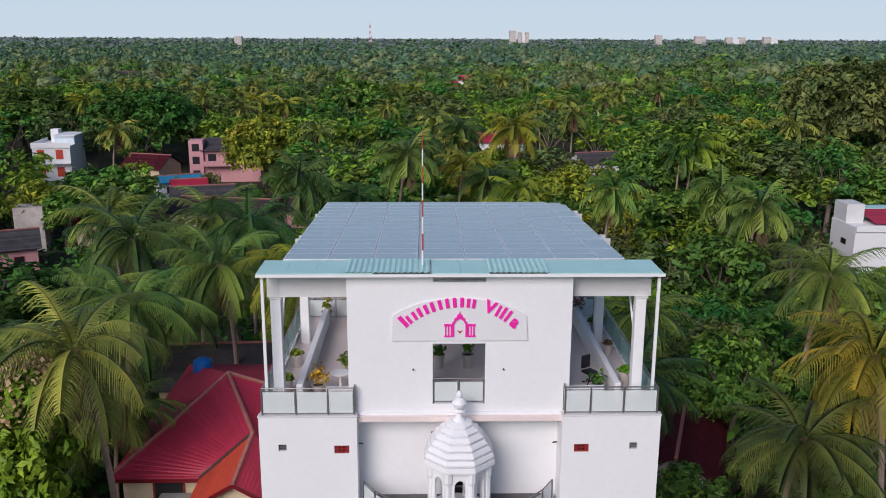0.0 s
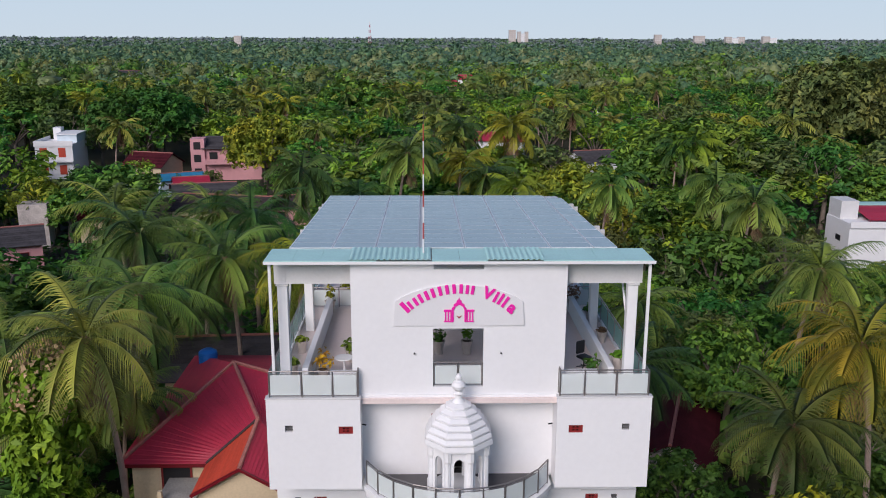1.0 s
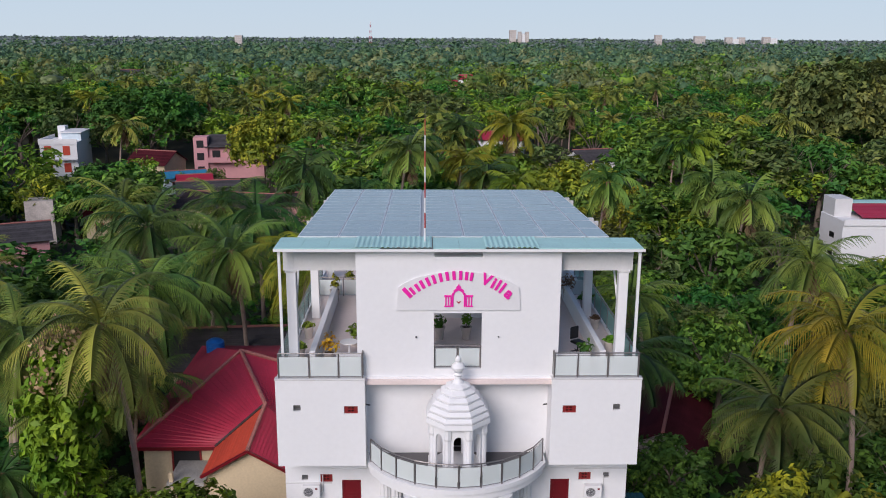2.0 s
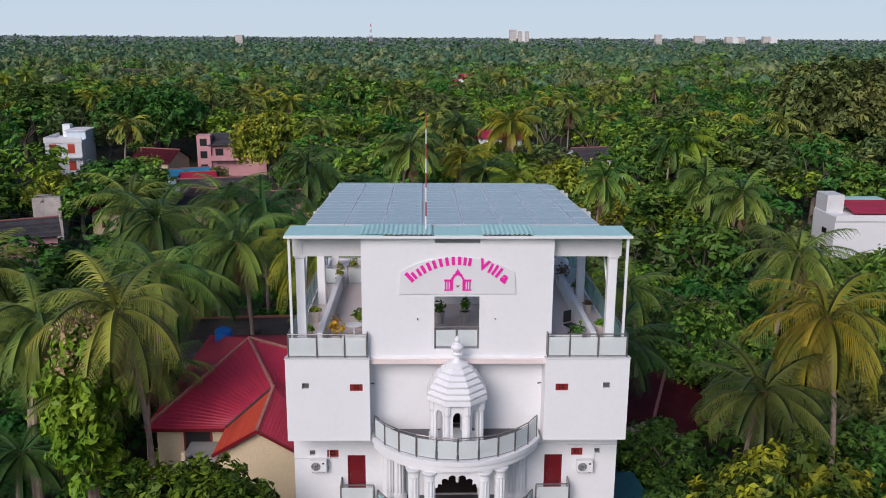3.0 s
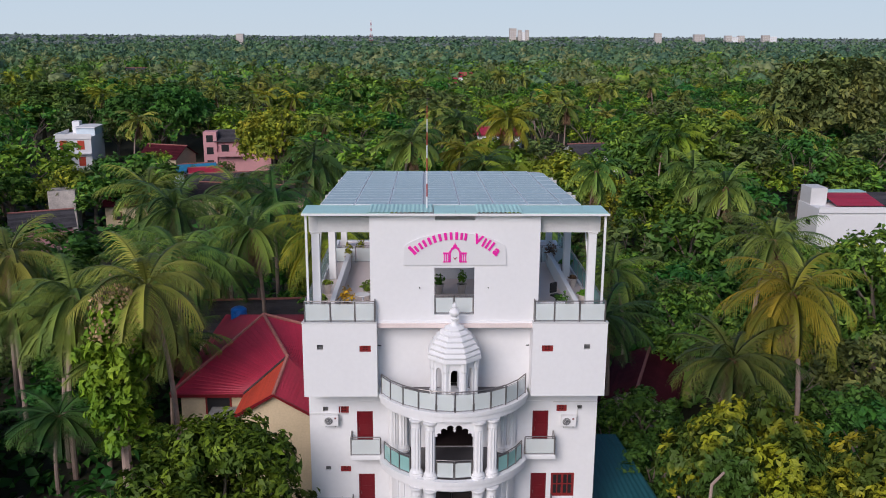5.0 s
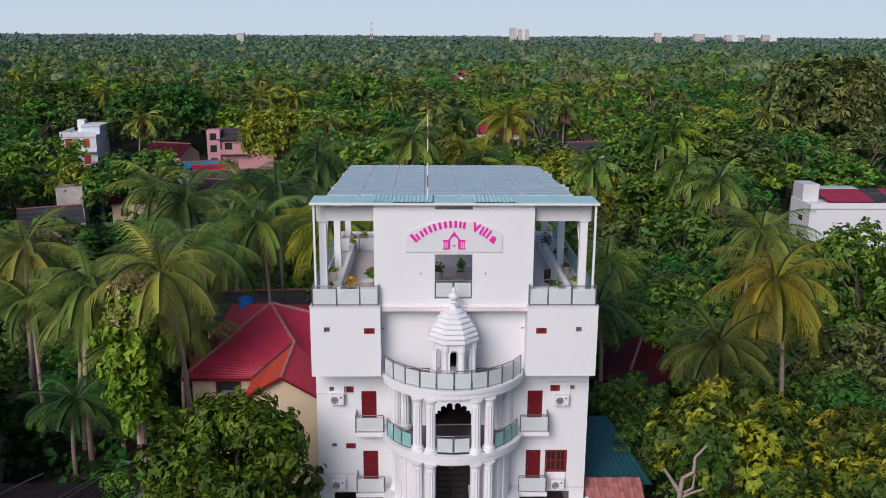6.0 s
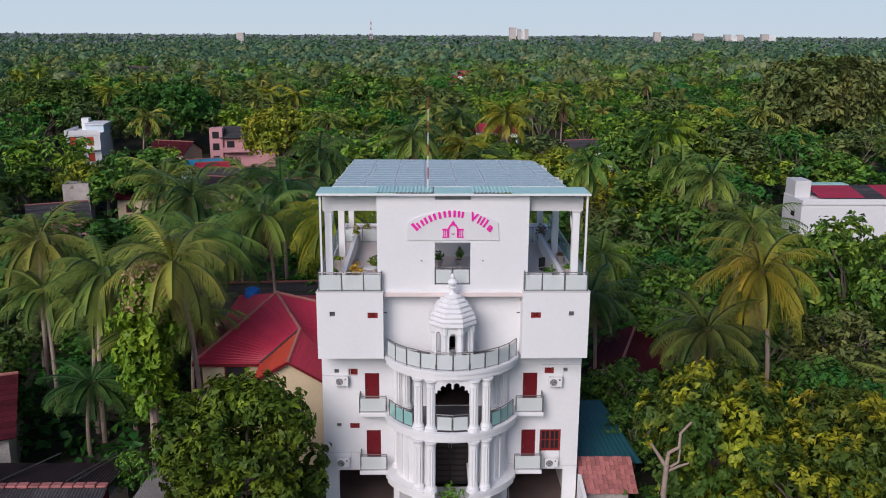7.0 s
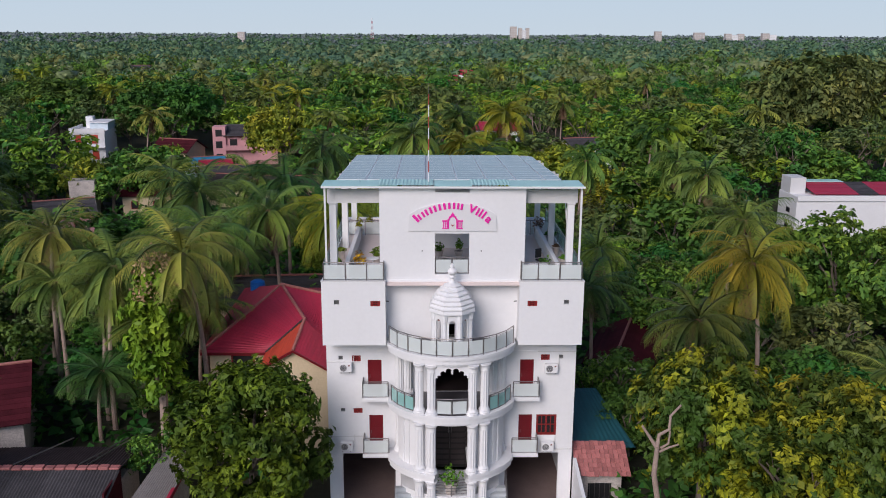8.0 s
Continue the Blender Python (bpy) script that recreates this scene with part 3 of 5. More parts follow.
part("finial", lathe(bmesh.new(), [(0.26, 3.5), (0.2, 3.56), (0.13, 3.66), (0.12, 3.78), (0.2, 3.86), (0.1, 3.92), (0.24, 4.06), (0.27, 4.16), (0.2, 4.28), (0.08, 4.34), (0.12, 4.42), (0.11, 4.5), (0.03, 4.6)], 20), WHITE, pav)

# ---------------------------------------------------------------- terrace roof, panels, frame
RZ = 19.62
roof = thing("terrace_roof", "steel terrace roof with teal corrugated front sheets", "roof", (0, 0, RZ))
TILT = -2.8                                    # the roof falls gently to the rear
part("deck", bx(-6.4, 5.95, 0, 14.8, -0.16, -0.002), DECK, roof).matrix_basis = pose(0, 1.97, 0, TILT)
for x in np.arange(-7.1, 6.2, 1.01):
    for y0, y1 in ((0.12, 1.02), (1.03, 1.93)):
        if not (-4.05 < x < -1.2 or 0.85 < x < 2.8):
            part("sheet", bx(x, x + 1.0, y0, y1, -0.03, 0.0), TEAL, roof)
for xa, n in ((-4.08, 30), (0.92, 21)):
    bm = bmesh.new()
    vs = []
    for i in range(n * 2 + 1):
        x = xa + i * 0.05
        z = 0.03 + 0.035 * (1 if (i // 2) % 2 else 0)
        vs.append((bm.verts.new((x, 0.1, z)), bm.verts.new((x, 1.95, z)), bm.verts.new((x, 0.1, z - 0.01)), bm.verts.new((x, 1.95, z - 0.01))))
    for p, q in zip(vs, vs[1:]):
        bm.faces.new((p[0], q[0], q[1], p[1]))
        bm.faces.new((p[2], p[3], q[3], q[2]))
        bm.faces.new((p[0], p[2], q[2], q[0]))
    part("corrugated_sheet", bm, TEAL, roof, "teal corrugated roofing sheet")
part("fascia", bx(-7.12, 7.1, 0.1, 0.16, -0.14, -0.035), WHITE, roof)
for y in (0.95, 8.0, 15.0):
    dz = max(0.0, y - 1.95) * math.tan(radians(TILT))
    for x0, x1 in ((-6.9, -4.04), (3.96, 6.85)):
        part("beam", bx(x0, x1, y, y + 0.15, -1.1 + dz, -0.35 + dz), GREYWHITE, roof)
    for s in (-1, 1):
        x = s * 6.55 - 0.05
        c = part("column", bx(x - 0.19, x + 0.19, y - 0.1, y + 0.28, TZ - 0.1 - RZ, -1.15 + dz, bevel=0.02), WHITE, roof)
        part("cap_plate", bx(x - 0.23, x + 0.23, y - 0.14, y + 0.32, -1.15 + dz, -1.1 + dz), GREYWHITE, c)
        part("stub", bx(x - 0.12, x + 0.12, y - 0.02, y + 0.2, -1.1 + dz, -0.2 + dz), GREYWHITE, c)
        part("strut", tube(bmesh.new(), [(x - s * 0.15, y + 0.3, -2.3 + dz), (x - s * 0.1, y + 1.5, -1.1 + dz)], 0.05, 4), WHITE, c)
for s in (-1, 1):
    part("post", bx(s * 6.95 - 0.05, s * 6.95 + 0.05, 0.3, 0.4, TZ - RZ - 0.1, -0.14), WHITE, roof)

array_ = thing("solar_array", "rows of blue-grey solar panels in aluminium frames", "solar panels", (0, 1.95, RZ + 0.005))
array_.matrix_basis = pose(0, 1.95, RZ + 0.005, TILT)
PW, PD = 1.66, 0.99
frame_bm = bmesh.new()
box(frame_bm, 0, PW - 0.02, 0, PD - 0.02, 0, 0.035)
cell_bm = bx(0.045, PW - 0.065, 0.03, PD - 0.05, 0.0355, 0.038)
me_f, me_c = bpy.data.meshes.new("panel_frame"), bpy.data.meshes.new("panel_cells")
frame_bm.to_mesh(me_f)
cell_bm.to_mesh(me_c)
me_f.materials.append(ALU)
me_c.materials.append(PANEL)
NROW = 15
for i in range(8):
    x = -6.45 + i * 1.645 + (0.1 if i >= 3 else 0)
    tall = 2 if i == 7 else 1                  # the narrow last column holds upright panels
    for j in range(0, NROW - (1 if i == 7 else 0), tall):
        f = new("panel", me_f)
        f.location, f.parent = (x, j * 0.99, 0), array_
        f.scale.y = tall
        f.scale.x = 0.55 if i == 7 else 0.99
        c = new("panel_glass", me_c)
        c.parent = f

MASTRED = mat("mast_red", (0.42, 0.06, 0.05), 0.5)
mast = thing("signal_mast", "thin red and white striped mast on the roof", "mast", (-1.35, 1.0, RZ))
for k in range(8):
    part("band", lathe(bmesh.new(), [(0.034 - 0.002 * k, 0.6 * k), (0.034 - 0.002 * k, 0.6 * k + 0.599)], 10), MASTRED if k % 2 else WHITE, mast)
part("tip", lathe(bmesh.new(), [(0.012, 4.8), (0.006, 5.4)], 6), STEEL, mast)

# terrace kerb walls
part("kerb_wall", bx(-6.05, -5.8, 1.3, 11.4, TZ - 0.1, TZ + 0.72, bevel=0.02), WHITE, villa)
part("kerb_wall", bx(5.8, 6.05, 1.3, 11.4, TZ - 0.1, TZ + 0.72, bevel=0.02), WHITE, villa)
part("kerb_wall", bx(-4.9, -4.05, 0.75, 0.95, TZ - 0.1, TZ + 0.8), WHITE, villa)
part("kerb_wall", bx(3.97, 5.3, 0.75, 0.95, TZ - 0.1, TZ + 0.8), WHITE, villa)


# ---------------------------------------------------------------- red-roofed house next door
def roof_plane(parent, a, b, c, d, material, rows=14, lift=0.03, name="roof_sheet"):
    """A roof slope from its eave a-b up to its ridge d-c (d above a), laid in overlapping courses."""
    a, b, c, d = (Vector(p) for p in (a, b, c, d))
    n = (b - a).cross(d - a).normalized()
    for k in range(rows):
        s0, s1 = k / rows, (k + 1) / rows
        p, q, r, s = a.lerp(d, s0), b.lerp(c, s0), b.lerp(c, s1), a.lerp(d, s1)
        if (q - p).length < 0.05:
            continue
        bm = bmesh.new()
        vs = [bm.verts.new(v) for v in (p + n * lift, q + n * lift, r + n * 0.004, s + n * 0.004, p - n * 0.03, q - n * 0.03, r - n * 0.03, s - n * 0.03)]
        for f in ((0, 1, 2, 3), (7, 6, 5, 4), (0, 4, 5, 1), (1, 5, 6, 2), (2, 6, 7, 3), (3, 7, 4, 0)):
            bm.faces.new([vs[i] for i in f])
        part(name, bm, material, parent)


DIRTYC = mat("grey_concrete", (0.34, 0.33, 0.31), 0.85, vary=0.3, scale=1.0)
house = thing("red_roofed_house", "cream two-storey house with hipped red metal tile roof", "house")
EZ = 6.1
X0, X1, Y0, Y1 = -17.0, -7.6, 10.6, 26.0
APEX, REAR, JUNCTION = (-12.4, 17.4, 8.95), (-7.6, 14.4, 8.85), (-9.8, 10.8, 8.45)
VALLEY, CORNER = (-12.5, Y0, EZ), (X1, 10.8, 6.0)
FOOT_A, GABLE, FOOT_B = (-12.6, 7.75, 5.9), (-10.2, 7.75, 7.3), (-7.9, 7.75, 5.95)      # front gable of the wing
roof_plane(house, (X0, Y0, EZ), VALLEY, JUNCTION, APEX, REDROOF, 22)
roof_plane(house, VALLEY, FOOT_A, GABLE, JUNCTION, ORANGEROOF, 14)
roof_plane(house, FOOT_B, CORNER, JUNCTION, GABLE, REDROOF, 14)
roof_plane(house, CORNER, REAR, APEX, JUNCTION, REDROOF, 22)
roof_plane(house, (X0, Y1, EZ), (X0, Y0, EZ), APEX, APEX, REDROOF, 22)
roof_plane(house, (X1, Y1, EZ), (X0, Y1, EZ), APEX, REAR, REDROOF, 22)
part("wall", prism(bmesh.new(), [(X0 + 0.5, Y0 + 0.5), (-12.3, Y0 + 0.5), (-12.3, 8.3), (X1, 8.3), (X1, Y1 - 0.5), (X0 + 0.5, Y1 - 0.5)], 0, EZ - 0.1), CREAM, house, "cream plastered walls")
part("gable", front_prism(bmesh.new(), [(-12.3, 0), (-8.0, 0), (-8.0, 5.8), (-10.2, 7.12), (-12.3, 5.85)], 8.1, 8.29), CREAM, house)
for name_, p, q, m_, r in (("ridge_cap", (X0, Y0, EZ), APEX, RIDGE, 0.11), ("ridge_cap", APEX, JUNCTION, RIDGE, 0.11), ("ridge_cap", JUNCTION, GABLE, RIDGE, 0.1), ("ridge_cap", APEX, REAR, RIDGE, 0.11), ("valley", VALLEY, JUNCTION, DARKROOF, 0.08)):
    a, b = Vector(p), Vector(q)
    part(name_, tube(bmesh.new(), [a.lerp(b, t) + Vector((0, 0, 0.06 + 0.02 * (i % 2))) for i, t in enumerate(np.linspace(0, 1, 36))], r, 6), m_, house)
part("fascia", bx(X0, -12.5, Y0 - 0.03, Y0, EZ - 0.18, EZ + 0.02), MAROON, house)
part("fascia", bx(X0 - 0.03, X0, Y0, Y1, EZ - 0.18, EZ + 0.02), MAROON, house)
part("bargeboard", tube(bmesh.new(), [FOOT_A, GABLE, FOOT_B], 0.1, 4), MAROON, house)
wn_ = part("window", holed(bmesh.new(), -15.0, -13.4, 4.0, 5.8, Y0 + 0.44, Y0 + 0.497, [(-14.9, -13.5, 4.1, 5.7)]), REDWOOD, house)
part("pane", bx(-14.9, -13.5, Y0 + 0.47, Y0 + 0.49, 4.1, 5.7), BLACK, wn_)
part("porch_roof", bx(-14.6, -12.7, 8.6, 11.05, 4.9, 5.1), DIRTYC, house)
part("porch_post", bx(-14.5, -14.3, 8.7, 8.9, 0, 5.6), CREAM, house)
part("boundary_wall", bx(-16.6, -12.2, 6.8, 7.0, 0, 2.4), CREAM, house)

barrel = thing("water_tank", "bright blue plastic water tank on a stand", "water tank", (-15.3, 22.9, -0.4))
part("stand", bx(-0.6, 0.6, -0.6, 0.6, 0, 7.0), GREYWHITE, barrel)
part("tank", lathe(bmesh.new(), [(0.5, 7.0), (0.6, 7.04), (0.6, 7.3), (0.57, 7.34), (0.6, 7.38), (0.6, 7.7), (0.57, 7.74), (0.6, 7.78), (0.58, 8.0), (0.35, 8.15), (0.2, 8.18)], 24), BLUE, barrel)


# ---------------------------------------------------------------- other houses
def small_window(parent, x0, x1, z0, z1, y, material=None):
    w = part("window", holed(bmesh.new(), x0, x1, z0, z1, y - 0.06, y, [(x0 + 0.08, x1 - 0.08, z0 + 0.08, z1 - 0.08)]), material or REDWOOD, parent)
    part("pane", bx(x0 + 0.08, x1 - 0.08, y - 0.03, y - 0.015, z0 + 0.08, z1 - 0.08), BLACK, w)


def gable_house(name, label, at, turn, w, d, wall_h, rise, wall_mat, roof_mat, rows=10, windows=True, over=0.5):
    """A house with a ridge along its own x."""
    h = thing(name, label, "house", at, turn)
    o = [(-d / 2, 0), (d / 2, 0), (d / 2, wall_h), (0, wall_h + rise * 0.95), (-d / 2, wall_h)]
    for sx in (-1, 1):
        bm = front_prism(bmesh.new(), o, -0.1, 0.1)
        bmesh.ops.transform(bm, matrix=Matrix.Translation((sx * (w / 2 - 0.1), 0, 0)) @ Matrix.Rotation(math.pi / 2, 4, 'Z'), verts=bm.verts)
        part("gable_wall", bm, wall_mat, h)
    for sy in (-1, 1):
        part("wall", bx(-w / 2 + 0.203, w / 2 - 0.203, sy * (d / 2 - 0.1) - 0.1, sy * (d / 2 - 0.1) + 0.1, 0, wall_h), wall_mat, h)
    e = wall_h - over * rise / (d / 2)
    W, Dp, R = w / 2 + over, d / 2 + over, wall_h + rise
    roof_plane(h, (-W, -Dp, e + 0.05), (W, -Dp, e + 0.05), (W, 0, R), (-W, 0, R), roof_mat, rows)
    roof_plane(h, (W, Dp, e + 0.05), (-W, Dp, e + 0.05), (-W, 0, R), (W, 0, R), roof_mat, rows)
    part("ridge_cap", tube(bmesh.new(), [(-W, 0, R + 0.03), (W, 0, R + 0.03)], 0.12, 6), RIDGE, h)
    if windows:
        for k in range(max(1, int(w // 3.5))):
            x = -w / 2 + 1.2 + k * 3.2
            small_window(h, x, x + 1.1, 1.0, 2.2, -d / 2 - 0.004)
    return h


LBLUE = mat("pale_blue_paint", (0.62, 0.72, 0.78), 0.7, vary=0.1)
SKYBLUE = mat("blue_roof_sheet", (0.03, 0.24, 0.42), 0.5, vary=0.15)
# rusty red set darker than the sheet itself, with shade in the colour
RUST = mat("rusty_red_roof", (0.075, 0.012, 0.018), 0.85, vary=0.4, scale=1.0, piece=0.4, spec=0.12)
PALETILE = mat("faded_red_tiles", (0.42, 0.15, 0.14), 0.75, vary=0.35, scale=1.5, piece=0.5)
DIRTY = mat("stained_plaster", (0.50, 0.45, 0.42), 0.8, vary=0.4, scale=0.8, bump=0.2)

# white flat-roofed house
wh = thing("flat_roofed_house", "white two-storey house with flat roof and orange shutters", "house", (-72.5, 142, 0), 5)
wh.scale = (0.66, 0.8, 0.95)
part("wall", bx(-5.5, 5.0, -6, 6, 0, 7.0), WHITE, wh)
part("wall", bx(-0.5, 5.0, -2, 6, 7.0, 8.6), LBLUE, wh)
part("roof", bx(-0.9, 5.4, -2.4, 6.3, 8.6, 8.8), WHITE, wh)
for y0, y1, x0, x1 in ((-6.2, -6.0, -5.7, 5.2), (-6.0, 6.0, -5.7, -5.5)):
    part("parapet", bx(x0, x1, y0, y1, 6.6, 7.7), WHITE, wh)
part("stair_head", bx(-3.4, -1.2, 3, 5.6, 7.0, 9.6), WHITE, wh)
part("canopy", bx(-5.8, 5.2, -7.2, -6.2, 3.5, 3.7), WHITE, wh)
for x0 in (-4.2, 1.0):
    for z0 in (0.9, 4.4):
        part("shutter", bx(x0, x0 + 2.0, -6.06, -6.003, z0, z0 + 1.9), ORANGEROOF, wh, "orange-brown shutter")

# pink house
ph = thing("pink_house", "pink two-storey house with stair tower and grey gabled roof", "house", (-39.5, 140, 0), 6)
part("wall", bx(-4.0, 6.5, -4, 5, 0, 6.2), PINK, ph)
part("stair_tower", bx(-6.6, -4.0, -4.5, -1.0, 0, 8.0), PINK, ph)
# openings are black sheets on the wall, painted as the unlit inside
for z0 in (1.0, 3.6, 6.0):
    part("opening", bx(-6.0, -4.7, -4.53, -4.503, z0, z0 + 1.4), BLACK, ph)
part("balcony", bx(-4.0, 1.5, -5.2, -4.003, 3.2, 3.4), PINK, ph)
part("parapet", bx(-4.0, 1.5, -5.3, -5.2, 3.2, 4.2), PINK, ph)
for x0 in (-3.2, 0.2, 3.2):
    part("opening", bx(x0, x0 + 1.5, -4.03, -4.003, 3.6, 5.4), BLACK, ph)
roof_plane(ph, (-4.6, -4.8, 6.1), (7.2, -4.8, 6.1), (7.2, 0.5, 8.0), (-4.6, 0.5, 8.0), GREYROOF, 10)
roof_plane(ph, (7.2, 5.8, 6.1), (-4.6, 5.8, 6.1), (-4.6, 0.5, 8.0), (7.2, 0.5, 8.0), GREYROOF, 10)
gable_house("pink_house", "pink house with pale grey gabled roof among trees", (-34, 156, 0), 30, 9, 7, 6.0, 1.8, PINK, GREYROOF)

# long white building with red roof
rw = thing("long_white_building", "long white building with red and teal metal roof", "building", (59.0, 72, 0), 0)
rw.scale = (1, 1, 0.83)
part("wall", bx(-11, 14, -5, 1, 0, 7.6), WHITE, rw)
part("parapet", bx(-11, 14, -5.2, -5.003, 7.0, 7.9), WHITE, rw)
for x0, x1, m_ in ((-8.5, -2.5, REDROOF), (-2.5, 0.2, GREYROOF), (0.2, 5.2, REDROOF), (5.2, 14, ORANGEROOF)):
    roof_plane(rw, (x0, -4.6, 8.0), (x1, -4.6, 8.0), (x1, 0.6, 9.0), (x0, 0.6, 9.0), m_, 4)
part("ridge_sheet", bx(-8.5, -2.5, 0.2, 2.2, 9.0, 9.1), TEAL, rw)
part("tank_room", bx(-10.9, -8.8, -2.2, 0.9, 7.6, 10.2), GREYWHITE, rw)
# side openings: black sheets in place of the dark inside
for z0 in (4.6, 2.0):
    part("opening", bx(-11.03, -11.003, -3, -1.8, z0, z0 + 0.8), BLACK, rw)

gable_house("grey_roofed_house", "lilac bungalow with grey sheet roof", (-51.5, 73, 0), 25, 7, 7, 3.2, 1.5, PINK, GREYROOF)
tk = thing("roof_tank_room", "small pale concrete block beside a grey roof", "shed", (-52.5, 83, 0), 10)
part("wall", bx(-1.8, 1.8, -1.5, 1.5, 0, 5.8), DIRTY, tk)
gable_house("dark_roofed_house", "low house with dark brown weathered roof", (-30, 95, 0), -12, 13, 9, 3.0, 1.6, CREAM, DARKROOF)
gable_house("dark_roofed_house", "low house with dark brown weathered roof", (-21.5, 98, 0), 20, 7, 6, 2.8, 1.2, PINK, DARKROOF)
gable_house("grey_roofed_house", "low house with grey sheet roof", (-36, 106, 0), 15, 9, 7, 3.0, 1.5, CREAM, GREYROOF)
gable_house("red_roofed_shed", "small shed with bright red roof", (-40, 113, 0), 20, 5, 4, 3.4, 1.0, PINK, REDROOF)
gable_house("maroon_roofed_house", "house with weathered maroon tile roof", (-52.5, 134, 0), -18, 8, 7, 3.6, 2.0, CREAM, RUST)
gable_house("blue_roofed_shed", "low shed with bright blue roof", (-44, 121, 0), 25, 7, 4, 3.0, 0.8, LBLUE, SKYBLUE)
gable_house("maroon_roofed_house", "house with weathered maroon tile roof", (-44, 88, 0), 10, 8, 6, 3.2, 1.4, CREAM, RUST)
gable_house("white_house", "white house with red and grey roof between palms", (15.5, 160, 0), -10, 10, 8, 5.2, 1.4, WHITE, REDROOF)
gable_house("white_house", "white house with grey roof between trees", (31.5, 133, 0), 15, 9, 7, 4.6, 1.6, WHITE, GREYROOF)
gable_house("rust_roofed_shed", "low shed with rusty red roof", (14.8, 21, 0), 70, 8, 4.5, 2.6, 1.2, DIRTY, RUST)
gable_house("grey_roofed_house", "low house with dark corrugated roof and orange wall", (-15.2, 31, 0), 4, 9, 8, 4.2, 1.6, CREAM, GREYROOF)
for x, y, w, m_ in ((-75, 330, 9, REDROOF), (-20, 300, 8, REDROOF), (60, 260, 8, RUST), (112, 330, 9, REDROOF), (95, 290, 8, RUST), (20, 380, 10, REDROOF), (-150, 420, 10, GREYROOF), (190, 520, 14, GREYROOF), (8, 330, 8, REDROOF)):
    gable_house("distant_house", "distant house with gabled roof rising over the woods", (x, y, 0), x * 7 % 60 - 30, w, 7, 7.0, 1.8, WHITE, m_, 4, False)

# sheds with corrugated roofs in front


def corrugated(parent, a, b, c, d, material, pitch=0.18, depth=0.05):
    """A corrugated sheet; the waves run from the eave a-b up to the ridge d-c."""
    a, b, c, d = (Vector(p) for p in (a, b, c, d))
    n = (b - a).cross(d - a).normalized()
    k = max(4, int((b - a).length / pitch * 4))
    bm = bmesh.new()
    cols = []
    for i in range(k + 1):
        o = n * depth * 0.5 * math.sin(i * math.pi / 2)
        p, q = a.lerp(b, i / k) + o, d.lerp(c, i / k) + o
        cols.append([bm.verts.new(v) for v in (p, q, p - n * 0.02, q - n * 0.02)])
    for p, q in zip(cols, cols[1:]):
        bm.faces.new((p[0], q[0], q[1], p[1]))
        bm.faces.new((p[2], p[3], q[3], q[2]))
        bm.faces.new((p[0], p[2], q[2], q[0]))
        bm.faces.new((p[1], q[1], q[3], p[3]))
    return part("corrugated_sheet", bm, material, parent)


sh = thing("corrugated_shed", "low shed with dark corrugated roof and red ridge tiles", "shed")
for k in range(5):
    x0, x1 = -29.0 + 1.98 * k, -29.0 + 1.98 * (k + 1)
    dz = 0.03 * (k % 2)
    corrugated(sh, (x0, -4.2, 2.1 + dz), (x1, -4.2, 2.1 + dz), (x1, -0.2, 3.1 + dz), (x0, -0.2, 3.1 + dz), GREYROOF)
    corrugated(sh, (x1 - 0.3, 4.2, 2.3 + dz), (x0 - 0.3, 4.2, 2.3 + dz), (x0, 0.0, 3.1 + dz), (x1, 0.0, 3.1 + dz), DARKROOF)
for k in range(16):
    part("ridge_tile", bx(-29.0 + 0.62 * k, -28.42 + 0.62 * k, -0.26, 0.2, 3.1 + 0.02 * (k % 2), 3.24 + 0.02 * (k % 3), bevel=0.04), PALETILE, sh)
part("wall", bx(-28.7, -19.4, -3.8, 3.6, 0, 2.0), DIRTY, sh)
for xa, xb in ((-25.5, -23.6), (-21.7, -20.2), (-21.2, -19.9)):
    part("pole", tube(bmesh.new(), [(xa, 0.6, 3.05), (xb, 4.6, 2.75)], 0.045, 6), STEEL, sh)
part("brace_board", bx(-19.3, -19.2, -2.5, 0.2, 0, 2.9), RUST, sh)

# maroon roof and stained walls keep their surroundings' shade in the colour
mh = gable_house("maroon_roofed_house", "house with dark maroon sheet roof and white verandah", (-33.1, 7.5, 0), 20, 10, 9, 3.9, 2.1, DIRTY, RUST, 12)
gs = thing("lean_to_shed", "grey sheet roof of a low lean-to with red edge", "shed", (-16.3, 0.6, 0), 0)
corrugated(gs, (-1.8, -4.5, 2.2), (0.4, -4.5, 2.2), (0.9, 2.0, 2.9), (-1.0, 2.0, 2.9), mat("pale_sheet", (0.22, 0.20, 0.19), 0.85, vary=0.25, scale=1.0), 0.14, 0.02)
part("edge_board", bx(0.4, 0.6, -4.5, 1.9, 2.2, 2.5), REDROOF, gs)
part("wall", bx(-1.3, 0.35, -4.2, 1.7, 0, 2.15), DIRTY, gs)

ts = thing("tiled_shed", "small plastered shed with faded red tile roof", "shed")
part("wall", bx(7.5, 10.2, 0.9, 3.0, 0, 2.25), DIRTY, ts, "stained plaster walls")
# black sheet on the wall stands for the shed's unlit inside
part("opening", bx(8.2, 9.6, 0.87, 0.897, 0.5, 1.5), BLACK, ts)
for k in range(5):
    part("bar", tube(bmesh.new(), [(8.3 + 0.3 * k, 0.85, 0.5), (8.3 + 0.3 * k, 0.85, 1.5)], 0.015, 5), STEEL, ts)
